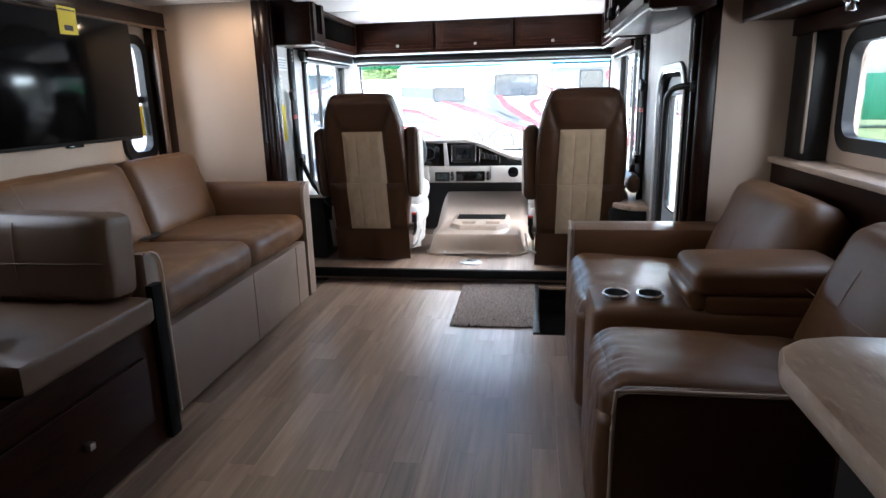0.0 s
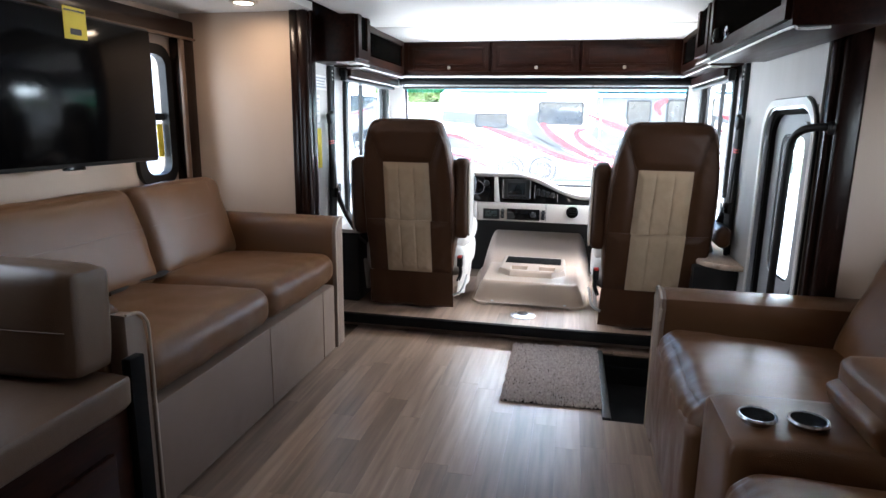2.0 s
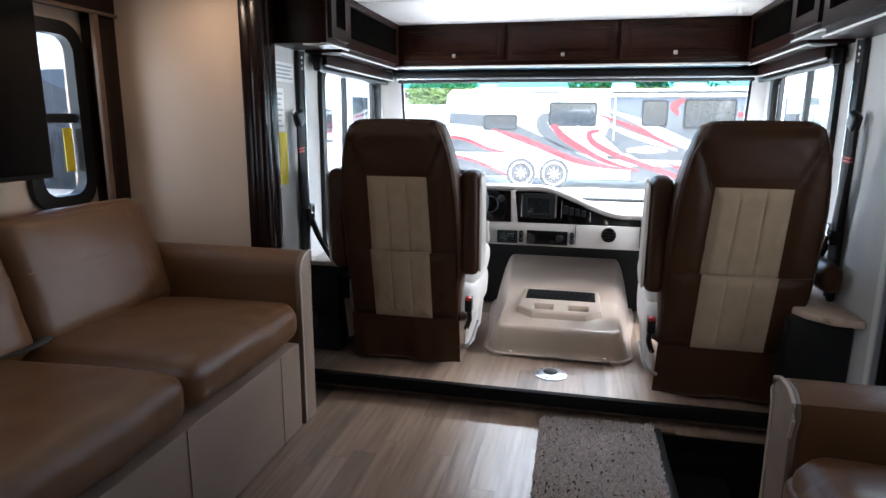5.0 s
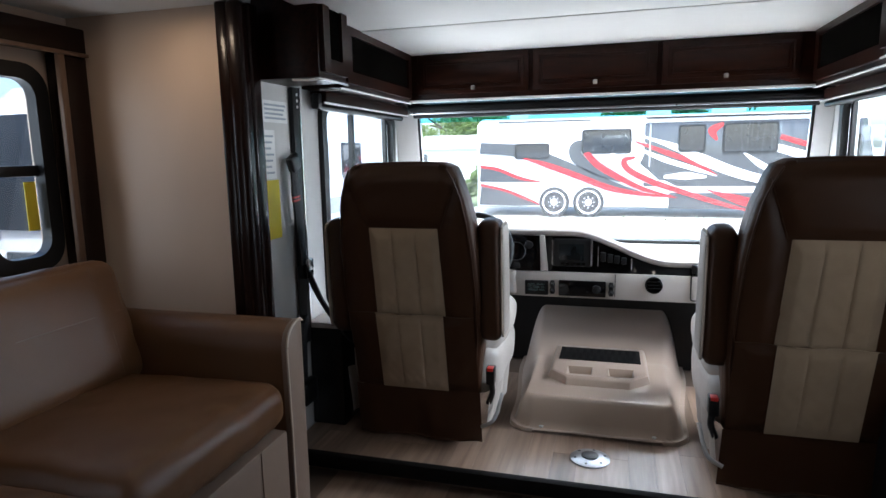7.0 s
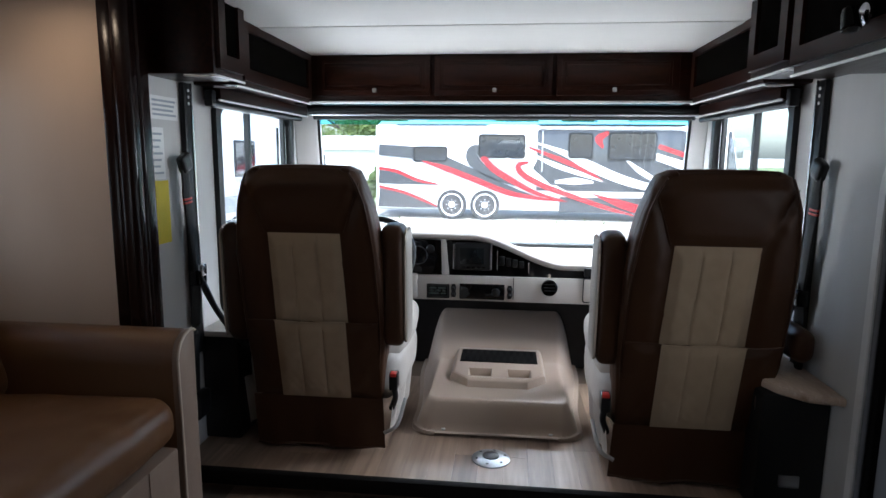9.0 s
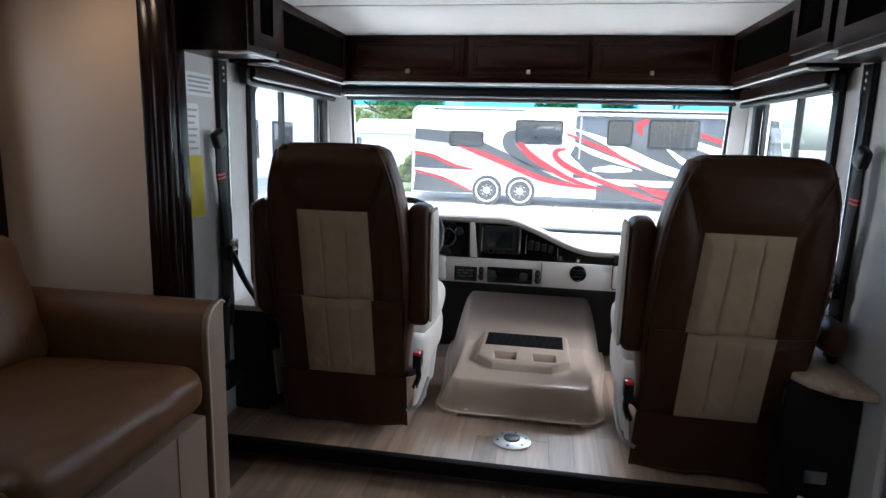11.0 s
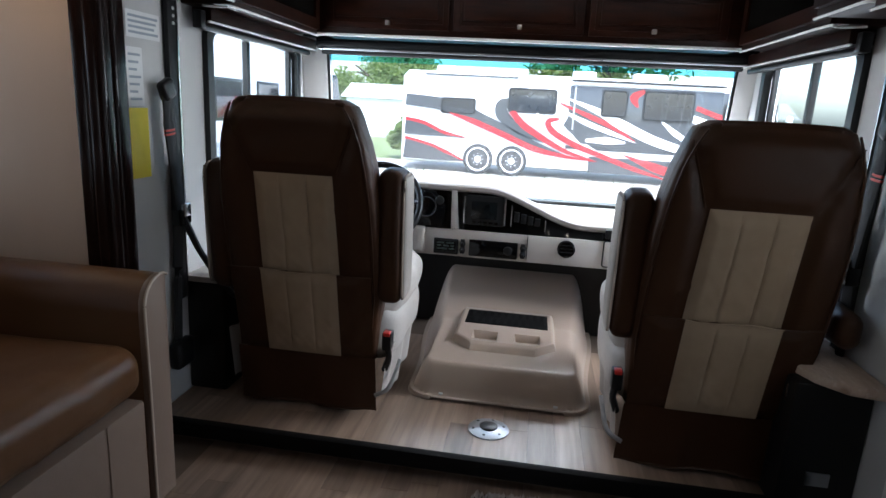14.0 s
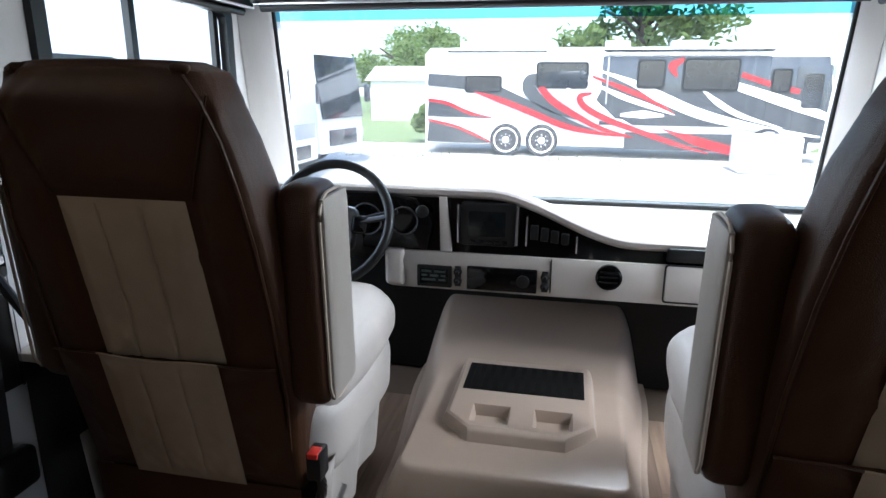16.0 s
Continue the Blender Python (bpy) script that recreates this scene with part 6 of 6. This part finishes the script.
side_coach(-6.35, 19.2, 8.0, 82, "white motorhome parked beyond the windshield, front toward the lot", BODY_SILVER)
side_coach(-7.4, 8.0, 9.0, 0, "white and grey motorhome parked on the driver's side", BODY_SILVER, 3.3)
PAINT_TAN = material("tan_paint", (0.36, 0.27, 0.20), 0.25, coat=0.4)
s = side_coach(-9.7, 0.2, 7.4, 0, "white motorhome with tan and grey bands beside the sofa windows", BODY_SILVER, 3.3)
FACE = Matrix(((0, 0, 1, -8.45), (1, 0, 0, 0.2), (0, 1, 0, GROUND), (0, 0, 0, 1)))


def band(ctrl, half, mat, out):
    """A curved painted band, tapering to both ends, on the side that faces +x."""
    pts = curve_points([(u, v, 0) for u, v in ctrl], 6)
    n = len(pts) - 1
    w = [half * (0.15 + math.sin(math.pi * k / n) ** 0.7) for k in range(n + 1)]
    part("swoosh", prism([(p[0], p[1] - h) for p, h in zip(pts, w)] + [(p[0], p[1] + h) for p, h in zip(pts[::-1], w[::-1])], FACE, out), mat, s)


band([(3.0, 2.0), (4.8, 1.9), (6.2, 1.55), (7.2, 0.9)], 0.20, BODY_GREY, 0.016)
band([(3.4, 1.35), (5.2, 1.45), (6.5, 1.15), (7.2, 0.6)], 0.16, PAINT_TAN, 0.020)
band([(4.6, 0.95), (5.8, 1.15), (6.8, 0.95), (7.3, 0.7)], 0.09, BODY_GREY, 0.024)
band([(2.0, 2.75), (4.0, 2.75), (6.0, 2.72), (7.2, 2.70)], 0.10, BODY_SILVER, 0.03)

# green trailer with a white letter, seen through the recliner window
s = thing("green_trailer", (19.0, 35.5, GROUND), "dark green box trailer with a white letter A", "trailer")
gm = Matrix.Translation((17.5, 36.0, GROUND)) @ pose(0, 0, 0, 0, 0, -26)
part("box_body", turned(box(0, 8, 0, 2.2, 0.5, 2.9, 0.05), gm), GREEN_PAINT, s)
fc = bpy.data.curves.new("letter", "FONT")
fc.body, fc.size, fc.extrude, fc.align_x = "A", 1.5, 0.01, "CENTER"
lt = new("letter", fc)
lt.matrix_basis = gm @ Matrix.Translation((1.5, -0.02, 1.25)) @ pose(0, 0, 0, 90, 0, 0)
fc.materials.append(BODY_WHITE)
lt.parent = s
lt.matrix_parent_inverse = s.matrix_basis.inverted()
for a in (3.6, 4.6):
    part("wheel", turned(lathe([(0.2, -0.1), (0.36, -0.09), (0.36, 0.09), (0.2, 0.1)], Matrix.Translation((a, 0.05, 0.36)) @ pose(0, 0, 0, 90, 0, 0), 20), gm), TYRE, s)

# white shed and a white tank on the lot
s = thing("white_shed", (-7.0, 42.0, GROUND), "long low white shed far across the lot", "shed")
part("wall", box(-13, -1.5, 42, 46, GROUND, GROUND + 2.6, 0.02), BODY_WHITE, s)
part("roof", prism([(-0.3, 2.55), (4.3, 2.55), (2.0, 3.5)], Matrix.Translation((-13.3, 42, GROUND)) @ ON_X, 12.1), BODY_WHITE, s)
for x in (-11, -8, -5):
    part("door", box(x, x + 0.9, 41.96, 42.02, GROUND, GROUND + 2.0), BODY_SILVER, s)
s = thing("white_tank", (5.6, 20.2, GROUND), "white plastic water tank standing on the gravel", "tank")
part("body", cushion(1.55, 1.1, 1.0, 0.08, (0.01, 0.01, 0.02), 8, Matrix.Translation((5.05, 20.9, GROUND + 0.50))), BODY_WHITE, s)
part("cap", lathe([(0.12, 0.98), (0.12, 1.06), (0.1, 1.08)], Matrix.Translation((5.1, 20.9, GROUND)), 16), BODY_WHITE, s)


def tree(x, y, h, spread, seed, label, clumps=46):
    rng = random.Random(seed)
    s = thing("tree", (x, y, GROUND), label, "tree", "trees behind the lot")
    trunk = tube([(x, y, GROUND), (x + 0.1, y, GROUND + h * 0.2), (x - 0.05, y + 0.1, GROUND + h * 0.45), (x, y, GROUND + h * 0.8)], 0.16 + h * 0.012, 9)
    tips = []
    for k in range(9):
        a, z = rng.random() * 6.3, GROUND + h * rng.uniform(0.3, 0.6)
        e = Vector((x + math.cos(a) * spread * 0.6, y + math.sin(a) * spread * 0.6, z + h * rng.uniform(0.1, 0.3)))
        tube([(x, y, z), (Vector((x, y, z)) * 0.5 + e * 0.5) + Vector((0, 0, 0.2)), e], 0.07, 6, bm=trunk)
        tips.append(e)
    part("trunk", trunk, BARK, s)
    verts, faces = [], []
    for k in range(clumps):
        a, rr, zz = rng.random() * 6.3, spread * rng.random() ** 0.5, rng.random()
        w = math.sin(math.pi * min(0.97, 0.18 + 0.8 * zz)) ** 0.7
        c = Vector((x + math.cos(a) * rr * w, y + math.sin(a) * rr * w, GROUND + h * (0.28 + 0.7 * zz)))
        cr = spread * rng.uniform(0.16, 0.3)
        for q in range(90):
            d = Vector((rng.gauss(0, 1), rng.gauss(0, 1), rng.gauss(0, 0.8))).normalized() * cr * rng.random() ** 0.4
            p = c + d
            u = Vector((rng.gauss(0, 1), rng.gauss(0, 1), rng.gauss(0, 0.6))).normalized() * 0.20
            v = u.orthogonal().normalized() * 0.10
            b = len(verts)
            verts += [tuple(p - u), tuple(p + v), tuple(p + u), tuple(p - v)]
            faces.append((b, b + 1, b + 2, b + 3))
    me = bpy.data.meshes.new("crown")
    me.from_pydata(verts, [], faces)
    me.materials.append(LEAF)
    ob = new("crown", me)
    ob.parent = s
    ob.matrix_parent_inverse = s.matrix_basis.inverted()


tree(2.6, 30.5, 8.5, 3.4, 3, "broad green tree behind the motorhome", 70)
tree(-10.5, 50.0, 6.2, 3.6, 4, "green tree beyond the shed")
tree(-14.5, 56.0, 6.8, 4.0, 5, "green tree beyond the shed")
tree(-5.6, 27.5, 1.7, 0.9, 8, "low green shrub behind the parked vehicles", 22)


# ---- planks ----
def plank_mesh(w, l):
    own = bmesh.new()
    h = 0.012
    c = 0.00015
    lo = [own.verts.new(p) for p in ((-w / 2, -l / 2, 0), (w / 2, -l / 2, 0), (w / 2, l / 2, 0), (-w / 2, l / 2, 0))]
    mi = [own.verts.new((v.co.x, v.co.y, h - c)) for v in lo]
    hi = [own.verts.new((v.co.x * (1 - 2 * c / w), v.co.y * (1 - 2 * c / l), h)) for v in lo]
    for A, Q in ((lo, mi), (mi, hi)):
        for k in range(4):
            own.faces.new((A[k], A[(k + 1) % 4], Q[(k + 1) % 4], Q[k]))
    own.faces.new(hi)
    bmesh.ops.recalc_face_normals(own, faces=own.faces[:])
    me = bpy.data.meshes.new("plank")
    own.to_mesh(me)
    own.free()
    me.materials.append(PLANK)
    return me


def lay(parent, x0, x1, y0, y1, z, seed, skip=None):
    rng = random.Random(seed)
    W = 0.098
    meshes = {}
    n = max(1, round((x1 - x0) / W))
    w = (x1 - x0) / n
    for i in range(n):
        xa = x0 + i * w
        y = y0 - rng.random() * 0.55
        while y < y1:
            l = rng.choice((0.45, 0.60, 0.75))
            ya, yb = max(y, y0), min(y + l, y1)
            y += l
            if yb - ya < 0.02 or (skip and skip(xa + w / 2, (ya + yb) / 2)):
                continue
            key = round(yb - ya, 4)
            if key not in meshes:
                meshes[key] = plank_mesh(w - 0.0006, key - 0.0006)
            ob = new("plank", meshes[key])
            ob.parent = parent
            ob.matrix_basis = Matrix.Translation((xa + w / 2, (ya + yb) / 2, z))


lay(floor, -1.30, WELL[0] - 0.026, 0.2, 3.93, -0.012, 2)
lay(floor, WELL[0] - 0.026, 0.62, 0.2, WELL[2] - 0.012, -0.012, 3)
lay(floor, WELL[0] - 0.026, XR, WELL[3] + 0.004, 3.93, -0.012, 6)
lay(cab_floor, XL + 0.01, XR - 0.01, 3.862, 4.95, CAB_Z - 0.012, 4)
